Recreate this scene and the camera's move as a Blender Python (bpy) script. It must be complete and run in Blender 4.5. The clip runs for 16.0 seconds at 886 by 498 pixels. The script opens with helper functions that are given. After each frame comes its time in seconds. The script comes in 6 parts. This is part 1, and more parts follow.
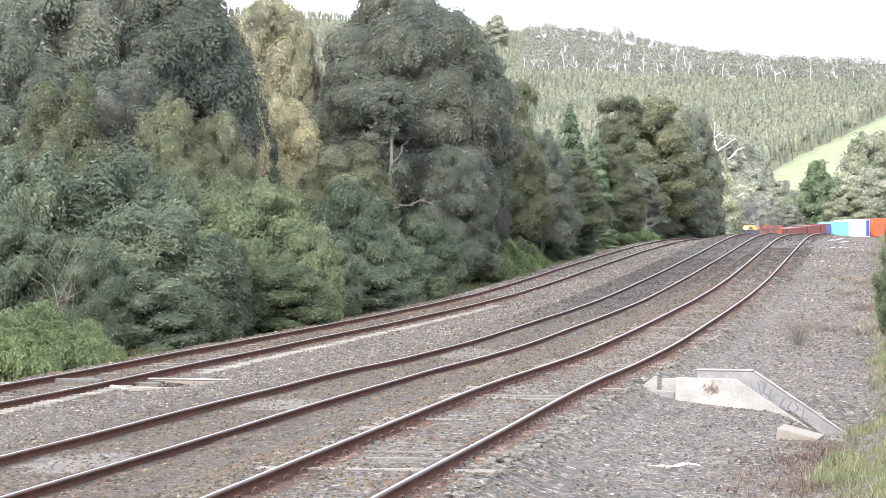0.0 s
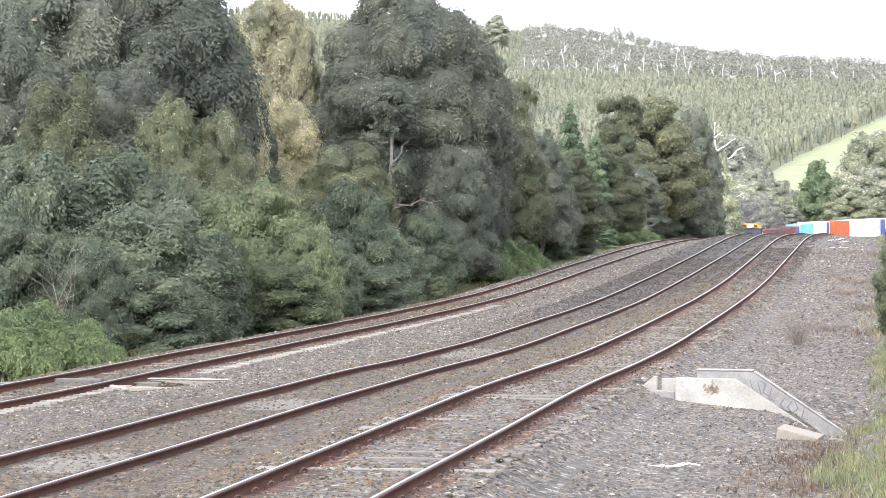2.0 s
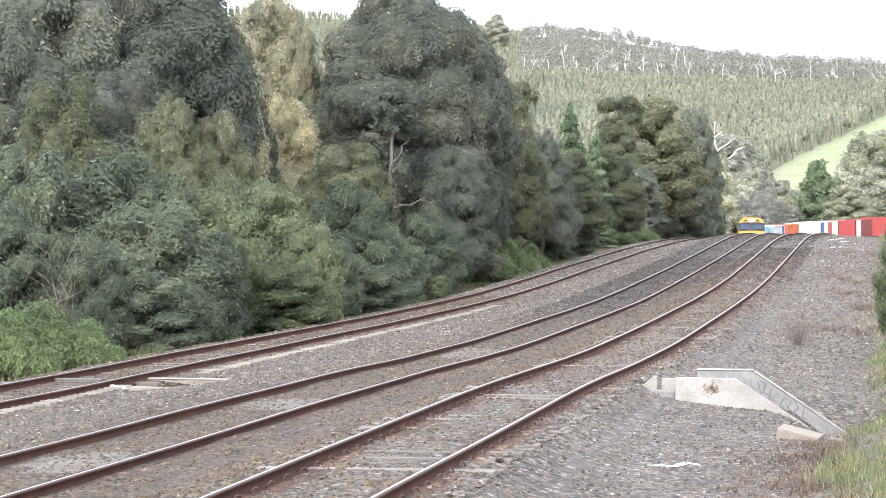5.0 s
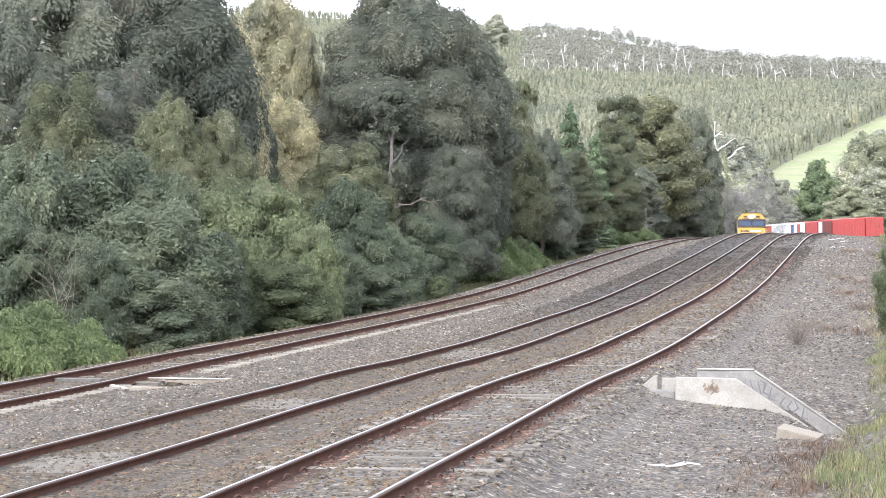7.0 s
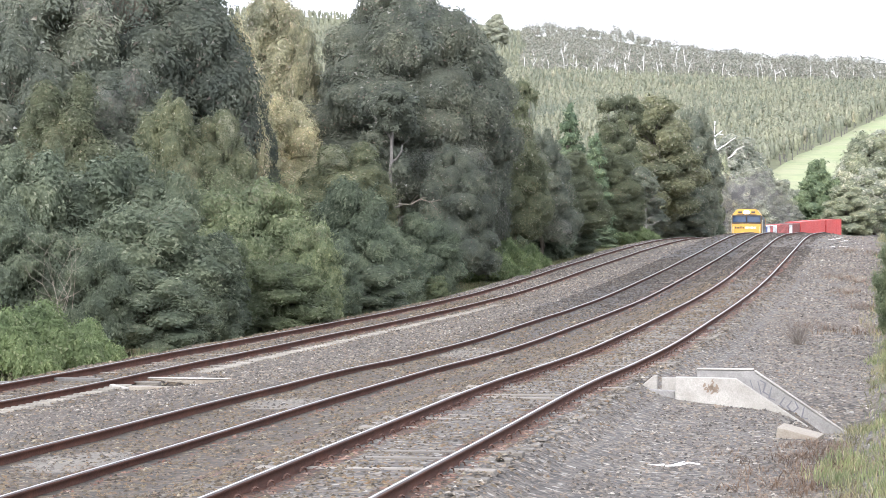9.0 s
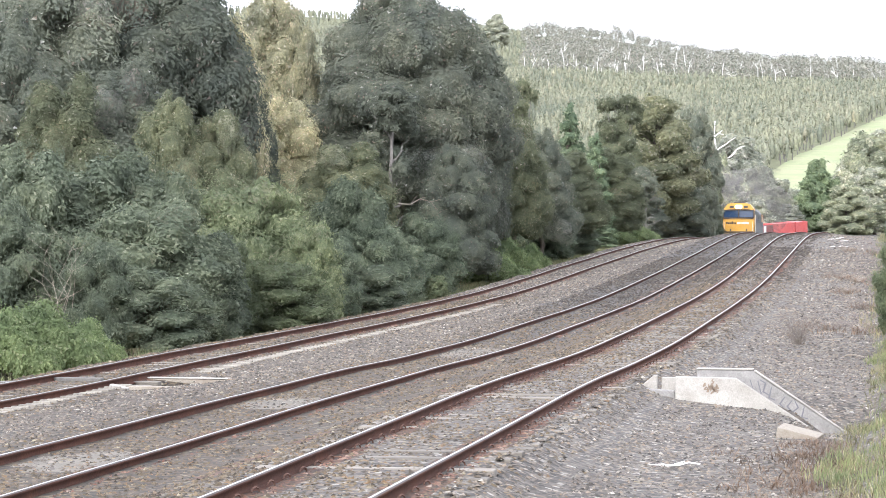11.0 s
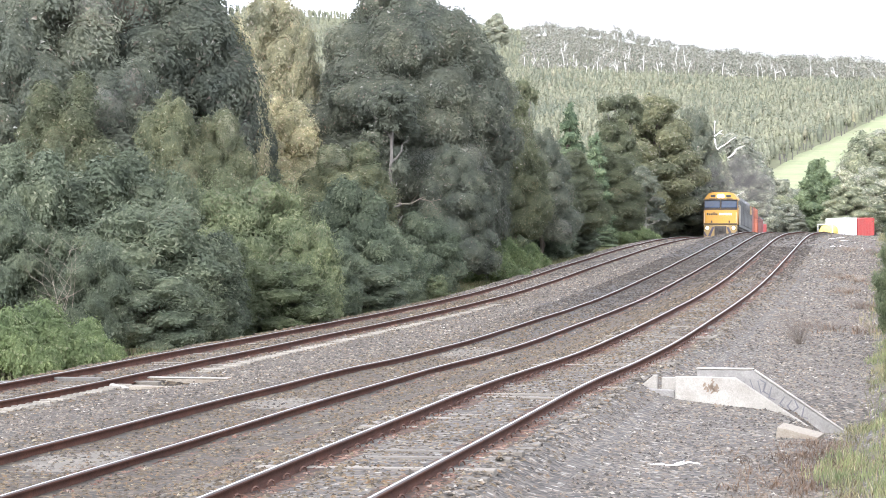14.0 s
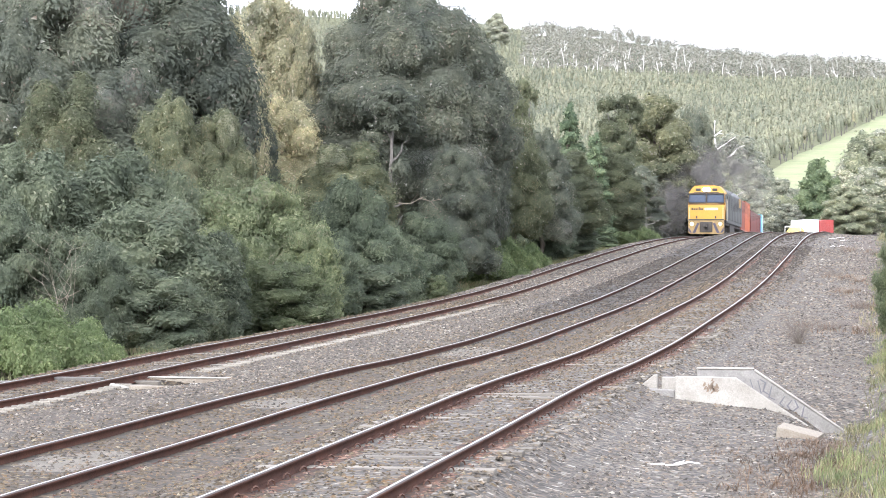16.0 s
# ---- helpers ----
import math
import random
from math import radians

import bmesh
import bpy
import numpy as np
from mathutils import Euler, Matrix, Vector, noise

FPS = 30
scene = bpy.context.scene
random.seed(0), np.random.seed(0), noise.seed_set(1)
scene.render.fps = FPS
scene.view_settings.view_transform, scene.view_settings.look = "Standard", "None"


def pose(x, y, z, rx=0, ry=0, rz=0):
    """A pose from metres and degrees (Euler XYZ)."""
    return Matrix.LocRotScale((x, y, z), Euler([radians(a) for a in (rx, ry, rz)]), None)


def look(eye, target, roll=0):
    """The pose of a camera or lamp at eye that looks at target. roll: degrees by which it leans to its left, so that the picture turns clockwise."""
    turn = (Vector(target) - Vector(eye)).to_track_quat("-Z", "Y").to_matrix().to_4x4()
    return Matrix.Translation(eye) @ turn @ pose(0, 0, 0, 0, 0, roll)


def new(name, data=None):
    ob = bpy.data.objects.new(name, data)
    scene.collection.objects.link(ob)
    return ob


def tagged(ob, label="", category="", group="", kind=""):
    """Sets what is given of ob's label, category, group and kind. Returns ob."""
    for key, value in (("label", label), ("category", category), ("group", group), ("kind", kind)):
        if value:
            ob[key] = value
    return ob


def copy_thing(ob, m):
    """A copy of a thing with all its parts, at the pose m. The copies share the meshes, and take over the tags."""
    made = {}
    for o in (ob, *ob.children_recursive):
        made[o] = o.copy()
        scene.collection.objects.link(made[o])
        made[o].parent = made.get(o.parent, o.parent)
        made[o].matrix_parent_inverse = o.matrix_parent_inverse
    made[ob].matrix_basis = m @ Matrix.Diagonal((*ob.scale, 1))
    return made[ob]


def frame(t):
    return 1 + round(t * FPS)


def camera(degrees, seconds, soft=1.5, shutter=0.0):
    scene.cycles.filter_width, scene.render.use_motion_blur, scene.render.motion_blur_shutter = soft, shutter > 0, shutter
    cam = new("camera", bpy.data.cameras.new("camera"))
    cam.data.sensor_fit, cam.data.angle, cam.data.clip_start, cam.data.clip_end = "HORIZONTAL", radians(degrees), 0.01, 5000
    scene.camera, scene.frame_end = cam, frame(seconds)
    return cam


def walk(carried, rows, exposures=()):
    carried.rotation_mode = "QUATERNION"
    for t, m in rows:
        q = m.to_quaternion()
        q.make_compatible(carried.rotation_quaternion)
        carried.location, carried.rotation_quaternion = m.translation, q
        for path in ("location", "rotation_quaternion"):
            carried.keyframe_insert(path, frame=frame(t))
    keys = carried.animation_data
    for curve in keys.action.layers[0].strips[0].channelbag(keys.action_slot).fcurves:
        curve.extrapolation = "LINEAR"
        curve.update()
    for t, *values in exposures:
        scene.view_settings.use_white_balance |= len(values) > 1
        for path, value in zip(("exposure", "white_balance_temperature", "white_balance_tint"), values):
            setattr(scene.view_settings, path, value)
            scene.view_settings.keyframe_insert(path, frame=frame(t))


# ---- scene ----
SECONDS = 16.0
EYE_Z = 2.9

# ---- camera: a tripod with a slow sag of the head ----
cam = camera(20.0, SECONDS, soft=0.72)


def tilt_row(t, drop):
    return (t, look((0, 0, EYE_Z), (0, 1000, EYE_Z - 1000 * drop)))


walk(cam, [tilt_row(0.0, 0.01215), tilt_row(3.5, 0.01220), tilt_row(8.0, 0.01242), tilt_row(12.5, 0.01262), tilt_row(16.0, 0.01275)],
     exposures=[(0.0, 1.06, 5950, 14), (3.5, 1.0, 5950, 14), (6.5, 0.95, 5950, 14), (9.0, 0.88, 5950, 14), (11.5, 1.03, 5950, 14), (16.0, 1.04, 5950, 14)])

# ---- world and sun ----
SUN_ELEVATION, SUN_AZIMUTH = 36.0, 205.0      # degrees; the azimuth is clockwise from +y
world = bpy.data.worlds.new("world")
scene.world = world
world.use_nodes = True
wn = world.node_tree
wn.nodes.clear()
sky = wn.nodes.new("ShaderNodeTexSky")
sky.sky_type = "NISHITA"
sky.sun_disc = False
sky.sun_elevation, sky.sun_rotation = radians(SUN_ELEVATION), radians(SUN_AZIMUTH)
sky.air_density, sky.dust_density, sky.ozone_density = 1.0, 4.0, 1.0
pale = wn.nodes.new("ShaderNodeHueSaturation")
pale.inputs["Saturation"].default_value = 0.35
cloud = wn.nodes.new("ShaderNodeMix")
cloud.data_type = "RGBA"
cloud.inputs[0].default_value = 0.5
cloud.inputs[7].default_value = (11.0, 11.0, 11.3, 1)
back = wn.nodes.new("ShaderNodeBackground")
back.inputs["Strength"].default_value = 0.205
wout = wn.nodes.new("ShaderNodeOutputWorld")
wn.links.new(sky.outputs[0], pale.inputs["Color"])
wn.links.new(pale.outputs[0], cloud.inputs[6])
wn.links.new(cloud.outputs[2], back.inputs["Color"])
wn.links.new(back.outputs[0], wout.inputs["Surface"])

sun_data = bpy.data.lights.new("sun", "SUN")
sun_data.energy, sun_data.angle, sun_data.color = 1.35, radians(24), (1.0, 0.96, 0.90)
sun = new("sun", sun_data)
az, el = radians(SUN_AZIMUTH), radians(SUN_ELEVATION)
sun_from = Vector((math.sin(az) * math.cos(el), math.cos(az) * math.cos(el), math.sin(el)))
sun.matrix_world = look(sun_from * 50, (0, 0, 0))


# ---- materials ----
def ramp(nt, fac, stops):
    node = nt.nodes.new("ShaderNodeValToRGB")
    els = node.color_ramp.elements
    while len(els) < len(stops):
        els.new(0.5)
    for e, (p, c) in zip(els, stops):
        e.position, e.color = p, (*c, 1)
    nt.links.new(fac, node.inputs[0])
    return node.outputs[0]


def blend(nt, fac, a, b, mode="MIX"):
    node = nt.nodes.new("ShaderNodeMix")
    node.data_type, node.blend_type = "RGBA", mode
    for slot, value in ((0, fac), (6, a), (7, b)):
        if isinstance(value, bpy.types.NodeSocket):
            nt.links.new(value, node.inputs[slot])
        elif slot == 0:
            node.inputs[0].default_value = value
        else:
            node.inputs[slot].default_value = (*value, 1)
    return node.outputs[2]


def noise_of(nt, scale, detail=4.0, rough=0.6, stretch=None):
    tc = nt.nodes.new("ShaderNodeTexCoord")
    n = nt.nodes.new("ShaderNodeTexNoise")
    n.inputs["Scale"].default_value, n.inputs["Detail"].default_value, n.inputs["Roughness"].default_value = scale, detail, rough
    if stretch:
        mp = nt.nodes.new("ShaderNodeMapping")
        mp.inputs["Scale"].default_value = stretch
        nt.links.new(tc.outputs["Object"], mp.inputs[0])
        nt.links.new(mp.outputs[0], n.inputs["Vector"])
    else:
        nt.links.new(tc.outputs["Object"], n.inputs["Vector"])
    return n.outputs["Fac"]


def bumped(nt, bsdf, height, strength, distance):
    b = nt.nodes.new("ShaderNodeBump")
    b.inputs["Strength"].default_value, b.inputs["Distance"].default_value = strength, distance
    nt.links.new(height, b.inputs["Height"])
    nt.links.new(b.outputs[0], bsdf.inputs["Normal"])


def blank(name):
    m = bpy.data.materials.new(name)
    m.use_nodes = True
    return m, m.node_tree, m.node_tree.nodes["Principled BSDF"]


def surface(name, dark, light, rough=0.7, metal=0.0, scale=6.0, fine=60.0, bump=0.3, depth=0.01, stain=None, stain_scale=0.8,
            stain_amount=0.5, vary=0.0, stretch=None):
    """A weathered surface: two scales of noise between two colours, stains and fine relief."""
    m, nt, bsdf = blank(name)
    col = ramp(nt, noise_of(nt, scale, 5, 0.65, stretch), [(0.3, dark), (0.7, light)])
    fine_fac = noise_of(nt, fine, 3, 0.7, stretch)
    col = blend(nt, 0.35, col, ramp(nt, fine_fac, [(0.3, tuple(c * 0.6 for c in dark)), (0.7, tuple(min(1, c * 1.25) for c in light))]))
    if stain:
        fac = ramp(nt, noise_of(nt, stain_scale, 6, 0.7), [(0.5 - 0.12, (0, 0, 0)), (0.5 + 0.14, (stain_amount,) * 3)])
        col = blend(nt, fac, col, stain)
    if vary:
        info = nt.nodes.new("ShaderNodeObjectInfo")
        v = ramp(nt, info.outputs["Random"], [(0.0, (1 - vary,) * 3), (1.0, (1 + vary,) * 3)])
        col = blend(nt, 1.0, col, v, "MULTIPLY")
    nt.links.new(col, bsdf.inputs["Base Color"])
    bsdf.inputs["Roughness"].default_value, bsdf.inputs["Metallic"].default_value = rough, metal
    if bump:
        bumped(nt, bsdf, fine_fac, bump, depth)
    return m


def stones(name, colours, cell, big, stain, stain_scale, along=None, calm=0.0):
    """Broken stone: cells of many colours with relief, mottled at a larger scale."""
    m, nt, bsdf = blank(name)
    tc = nt.nodes.new("ShaderNodeTexCoord")
    v = nt.nodes.new("ShaderNodeTexVoronoi")
    v.inputs["Scale"].default_value = cell
    v.inputs["Randomness"].default_value = 1.0
    nt.links.new(tc.outputs["Object"], v.inputs["Vector"])
    sep = nt.nodes.new("ShaderNodeSeparateColor")
    nt.links.new(v.outputs["Color"], sep.inputs[0])
    n = len(colours)
    mid = tuple(sum(c[k] for c in colours) / n for k in range(3))
    colours = [tuple(calm * m + (1 - calm) * v for m, v in zip(mid, c)) for c in colours]
    col = ramp(nt, sep.outputs[0], [((i / (n - 1)) ** 0.75 if i < n - 1 else 1.0, c) for i, c in enumerate(colours)])
    col = blend(nt, 1.0, col, ramp(nt, noise_of(nt, big, 5, 0.7), [(0.3, (0.72,) * 3), (0.7, (1.22,) * 3)]), "MULTIPLY")
    col = blend(nt, 1.0, col, ramp(nt, noise_of(nt, 7.0, 3, 0.8), [(0.34, (0.55,) * 3), (0.66, (1.45,) * 3)]), "MULTIPLY")
    fac = ramp(nt, noise_of(nt, stain_scale, 5, 0.65, along), [(0.46, (0, 0, 0)), (0.66, (0.6,) * 3)])
    col = blend(nt, fac, col, blend(nt, 1.0, col, stain, "MULTIPLY"))
    nt.links.new(col, bsdf.inputs["Base Color"])
    bsdf.inputs["Roughness"].default_value = 0.9
    bumped(nt, bsdf, v.outputs["Distance"], 0.3, 0.012)
    return m


def leafy(name, stops, through_light=0.48, vary=0.26, rough=0.75, patch=0.7, grain=13.0):
    """Leaves: each leaf takes its colour from the stops, each plant its own shade; light passes through."""
    m, nt, bsdf = blank(name)
    geo = nt.nodes.new("ShaderNodeNewGeometry")
    mid = tuple(sum(c[k] for _, c in stops[:-1]) / (len(stops) - 1) for k in range(3))
    col = ramp(nt, geo.outputs["Random Per Island"], [(p, tuple((1 - k) * m + k * v for m, v in zip(mid, c))) for (p, c), k in zip(stops, [0.3] * (len(stops) - 2) + [0.6, 0.7])])
    col = blend(nt, 1.0, col, ramp(nt, noise_of(nt, patch * 3.2, 2, 0.6), [(0.3, (0.84, 0.84, 0.84)), (0.7, (1.18, 1.16, 1.12))]), "MULTIPLY")
    info = nt.nodes.new("ShaderNodeObjectInfo")
    col = blend(nt, 1.0, col, ramp(nt, info.outputs["Random"], [(0.0, (1 - vary, 1 - vary * 0.9, 1 - vary)), (1.0, (1 + vary, 1 + vary, 1 + vary * 0.7))]), "MULTIPLY")
    col = blend(nt, 1.0, col, ramp(nt, noise_of(nt, patch, 3, 0.6), [(0.3, (0.75, 0.78, 0.8)), (0.7, (1.25, 1.2, 1.1))]), "MULTIPLY")
    fine = noise_of(nt, grain, 2, 0.7)
    col = blend(nt, 1.0, col, ramp(nt, fine, [(0.34, (0.78, 0.78, 0.80)), (0.66, (1.22, 1.22, 1.2))]), "MULTIPLY")
    nt.links.new(col, bsdf.inputs["Base Color"])
    bumped(nt, bsdf, fine, 0.4, 0.5 / grain)
    bsdf.inputs["Roughness"].default_value = rough
    bsdf.inputs["Specular IOR Level"].default_value = 0.15
    tr = nt.nodes.new("ShaderNodeBsdfTranslucent")
    nt.links.new(col, tr.inputs["Color"])
    mix = nt.nodes.new("ShaderNodeMixShader")
    mix.inputs[0].default_value = through_light
    nt.links.new(bsdf.outputs[0], mix.inputs[1])
    nt.links.new(tr.outputs[0], mix.inputs[2])
    nt.links.new(mix.outputs[0], nt.nodes["Material Output"].inputs["Surface"])
    return m


def chips(name, stops, rough=0.9):
    """Loose stones: each one has its own colour, with fine grain and larger patches of dust."""
    m, nt, bsdf = blank(name)
    geo = nt.nodes.new("ShaderNodeNewGeometry")
    col = ramp(nt, geo.outputs["Random Per Island"], stops)
    col = blend(nt, 1.0, col, ramp(nt, noise_of(nt, 0.9, 4, 0.7), [(0.3, (0.74, 0.70, 0.68)), (0.7, (1.24, 1.22, 1.2))]), "MULTIPLY")
    grain = noise_of(nt, 45.0, 3, 0.7)
    col = blend(nt, 1.0, col, ramp(nt, grain, [(0.3, (0.75,) * 3), (0.7, (1.25,) * 3)]), "MULTIPLY")
    nt.links.new(col, bsdf.inputs["Base Color"])
    bsdf.inputs["Roughness"].default_value = rough
    bumped(nt, bsdf, grain, 0.5, 0.004)
    return m


def plain(name, colour, rough=0.5, metal=0.0, glow=0.0):
    m, nt, bsdf = blank(name)
    bsdf.inputs["Base Color"].default_value = (*colour, 1)
    bsdf.inputs["Roughness"].default_value, bsdf.inputs["Metallic"].default_value = rough, metal
    if glow:
        bsdf.inputs["Emission Color"].default_value = (*colour, 1)
        bsdf.inputs["Emission Strength"].default_value = glow
    return m


GREY_STONE = [(0.0215, 0.0189, 0.0154), (0.0561, 0.0489, 0.0396), (0.0804, 0.0709, 0.0580), (0.1085, 0.0949, 0.0774), (0.1075, 0.0792, 0.0527), (0.2338, 0.2257, 0.1978)]
BROWN_STONE = [(0.0122, 0.0093, 0.0057), (0.0313, 0.0240, 0.0148), (0.0444, 0.0345, 0.0209), (0.0597, 0.0450, 0.0275), (0.0704, 0.0435, 0.0209), (0.1454, 0.1311, 0.0875)]
M_BALLAST = stones("ballast_brown", BROWN_STONE, 17.0, 1.3, (0.6, 0.5, 0.42), 0.35, (1, 0.25, 1))
M_GRAVEL = stones("gravel_grey", GREY_STONE, 15.0, 0.9, (0.7, 0.66, 0.62), 0.3)
M_OILED = stones("ballast_oiled", [tuple(c * 0.42 for c in s) for s in GREY_STONE], 17.0, 1.1, (0.6, 0.58, 0.56), 0.5)
M_RUSTY = stones("ballast_rusty", [(c[0] * 1.15, c[1] * 0.70, c[2] * 0.52) for c in BROWN_STONE], 17.0, 1.3, (0.8, 0.6, 0.5), 0.6)
M_DUST = surface("ballast_dust", (0.085, 0.074, 0.058), (0.165, 0.148, 0.12), 0.95, scale=2.2, fine=26, bump=0.6, depth=0.02, stain=(0.09, 0.08, 0.066), stain_scale=1.4)
M_VERGE = surface("verge_soil", (0.07, 0.075, 0.03), (0.16, 0.15, 0.07), 0.95, scale=1.2, fine=14, bump=0.8, depth=0.06, stain=(0.20, 0.14, 0.08))
M_DIRT = surface("bare_soil", (0.050, 0.042, 0.034), (0.105, 0.090, 0.075), 0.95, scale=0.8, fine=9, bump=0.8, depth=0.05, stain=(0.11, 0.07, 0.045))
M_FOREST = surface("forest_floor", (0.035, 0.035, 0.018), (0.09, 0.075, 0.04), 0.95, scale=0.4, fine=5, bump=0.8, depth=0.1)
M_HILLSIDE = surface("hill_soil", (0.10, 0.115, 0.06), (0.17, 0.17, 0.09), 0.95, scale=0.05, fine=0.4, bump=0.4, depth=0.3)
M_PASTURE = surface("hill_pasture", (0.125, 0.175, 0.07), (0.26, 0.285, 0.14), 0.95, scale=0.14, fine=0.7, bump=0.4, depth=0.3, stain=(0.30, 0.26, 0.18), stain_scale=0.03, stretch=(0.4, 1.5, 1))
M_RAILTOP = surface("rail_running_face", (0.20, 0.19, 0.178), (0.41, 0.40, 0.38), 0.40, 0.85, scale=0.8, fine=9, bump=0.05)
M_RUST = surface("rail_rust", (0.044, 0.021, 0.014), (0.108, 0.048, 0.031), 0.85, scale=3, fine=40, bump=0.4, stain=(0.035, 0.022, 0.018))
M_SLEEPER = surface("sleeper_timber", (0.07, 0.06, 0.048), (0.23, 0.208, 0.172), 0.9, scale=2.0, fine=25, bump=0.5, vary=0.25, stretch=(0.4, 4, 4))
M_RUST.node_tree.nodes["Principled BSDF"].inputs["Specular IOR Level"].default_value = 0.12
M_RAILSIDE = surface("rail_shoulder", (0.034, 0.022, 0.016), (0.075, 0.052, 0.040), 0.7, 0.0, scale=2, fine=20, bump=0.1)
M_CLIP = surface("clip_steel", (0.06, 0.03, 0.02), (0.12, 0.06, 0.04), 0.8, scale=10)
M_CONCRETE = surface("concrete_pale", (0.24, 0.227, 0.195), (0.41, 0.39, 0.35), 0.85, scale=2.5, fine=45, bump=0.35, depth=0.006, stain=(0.15, 0.135, 0.11), stain_scale=1.6, stain_amount=0.5)
M_CONCRETE_WARM = surface("concrete_warm", (0.18, 0.16, 0.125), (0.33, 0.30, 0.245), 0.9, scale=2.5, fine=45, bump=0.4, depth=0.008, stain=(0.12, 0.085, 0.06), stain_scale=2.0)
M_CONCRETE_GREY = surface("concrete_grey", (0.19, 0.182, 0.168), (0.33, 0.318, 0.295), 0.9, scale=2.0, fine=45, bump=0.4, depth=0.008, stain=(0.09, 0.085, 0.08), stain_scale=1.8)
M_DAMP = plain("damp_stain", (0.20, 0.155, 0.115), 0.9)
M_BARK = surface("bark_grey", (0.075, 0.06, 0.048), (0.22, 0.19, 0.16), 0.9, scale=1.5, fine=18, bump=0.7, depth=0.02, stretch=(1, 1, 0.3))
M_BARK_DARK = surface("bark_dark", (0.04, 0.03, 0.022), (0.11, 0.085, 0.065), 0.95, scale=2, fine=20, bump=0.8, depth=0.02)
M_DEADWOOD = surface("dead_wood_pale", (0.55, 0.52, 0.48), (0.80, 0.78, 0.74), 0.8, scale=1.5, fine=12, bump=0.4)
M_GUM = leafy("gum_leaves", [(0.0, (0.0583, 0.0794, 0.0644)), (0.45, (0.1065, 0.1393, 0.1120)), (0.80, (0.1660, 0.2041, 0.1707)), (0.95, (0.2164, 0.2461, 0.2148)), (0.975, (0.2616, 0.1860, 0.1649)), (1.0, (0.4550, 0.4728, 0.4657))])
M_GUM_DARK = leafy("gum_leaves_dark", [(0.0, (0.0471, 0.0653, 0.0540)), (0.45, (0.0875, 0.1138, 0.0930)), (0.80, (0.1358, 0.1662, 0.1423)), (0.95, (0.1774, 0.2005, 0.1787)), (0.975, (0.2135, 0.1519, 0.1375)), (1.0, (0.3711, 0.3857, 0.3880))])
M_GUM_OLIVE = leafy("gum_leaves_olive", [(0.0, (0.0700, 0.0911, 0.0594)), (0.5, (0.1244, 0.1519, 0.0988)), (0.85, (0.1833, 0.2093, 0.1406)), (0.95, (0.2454, 0.2158, 0.1570)), (1.0, (0.3875, 0.3970, 0.3449))])
# The yellow is passing sunlight, averaged and put into the leaf colour.
M_GUM_SUN_YELLOW = leafy("gum_leaves_sun_yellow", [(0.0, (0.0836, 0.0953, 0.0627)), (0.5, (0.1502, 0.1630, 0.1099)), (0.85, (0.2269, 0.2306, 0.1617)), (1.0, (0.3172, 0.3027, 0.2775))], grain=5.0)
M_WATTLE = leafy("wattle_leaves", [(0.0, (0.0688, 0.0879, 0.0659)), (0.5, (0.1175, 0.1408, 0.1054)), (0.9, (0.1719, 0.1971, 0.1497)), (1.0, (0.2650, 0.2782, 0.2276))])
M_BRIGHT = leafy("bright_leaves", [(0.0, (0.0827, 0.1088, 0.0619)), (0.5, (0.1431, 0.1748, 0.1042)), (0.9, (0.2079, 0.2297, 0.1528)), (1.0, (0.2806, 0.2824, 0.2200))])
M_BLUEGREEN = leafy("blue_green_leaves", [(0.0, (0.0768, 0.1022, 0.0760)), (0.5, (0.1278, 0.1555, 0.1157)), (0.9, (0.1924, 0.2222, 0.1675)), (1.0, (0.2813, 0.2944, 0.2313))])
M_BRAMBLE = leafy("bramble_leaves", [(0.0, (0.0771, 0.1081, 0.0517)), (0.5, (0.1379, 0.1846, 0.0930)), (0.9, (0.2110, 0.2573, 0.1447)), (1.0, (0.2961, 0.3146, 0.2189))])
M_CONIFER = leafy("conifer_needles", [(0.0, (0.0572, 0.0851, 0.0549)), (0.6, (0.1155, 0.1546, 0.0989)), (1.0, (0.2128, 0.2486, 0.1557))], 0.1)
# Far hill: distance haze is mixed into the next two leaf colours.
M_PINE_HAZED = leafy("plantation_needles_hazed", [(0.0, (0.138, 0.152, 0.122)), (0.5, (0.178, 0.191, 0.150)), (0.85, (0.214, 0.218, 0.168)), (1.0, (0.246, 0.231, 0.178))], 0.15, patch=0.035, grain=0.8)
M_RIDGE_HAZED = leafy("ridge_leaves_hazed", [(0.0, (0.1104, 0.1196, 0.1043)), (0.5, (0.1720, 0.1764, 0.1664)), (1.0, (0.2631, 0.2479, 0.2397))], 0.15, grain=0.6)
M_GRASS = leafy("grass_blades", [(0.0, (0.088, 0.118, 0.053)), (0.6, (0.169, 0.209, 0.105)), (0.85, (0.256, 0.251, 0.159)), (1.0, (0.371, 0.320, 0.248))], 0.35)
M_DRY = leafy("dry_fern", [(0.0, (0.09, 0.06, 0.047)), (0.5, (0.16, 0.11, 0.086)), (0.9, (0.25, 0.18, 0.14)), (1.0, (0.38, 0.31, 0.25))], 0.2)
M_VERGEGRASS = leafy("mixed_grass", [(0.0, (0.10, 0.11, 0.06)), (0.5, (0.17, 0.165, 0.095)), (0.85, (0.26, 0.23, 0.15)), (1.0, (0.36, 0.31, 0.22))], 0.25)
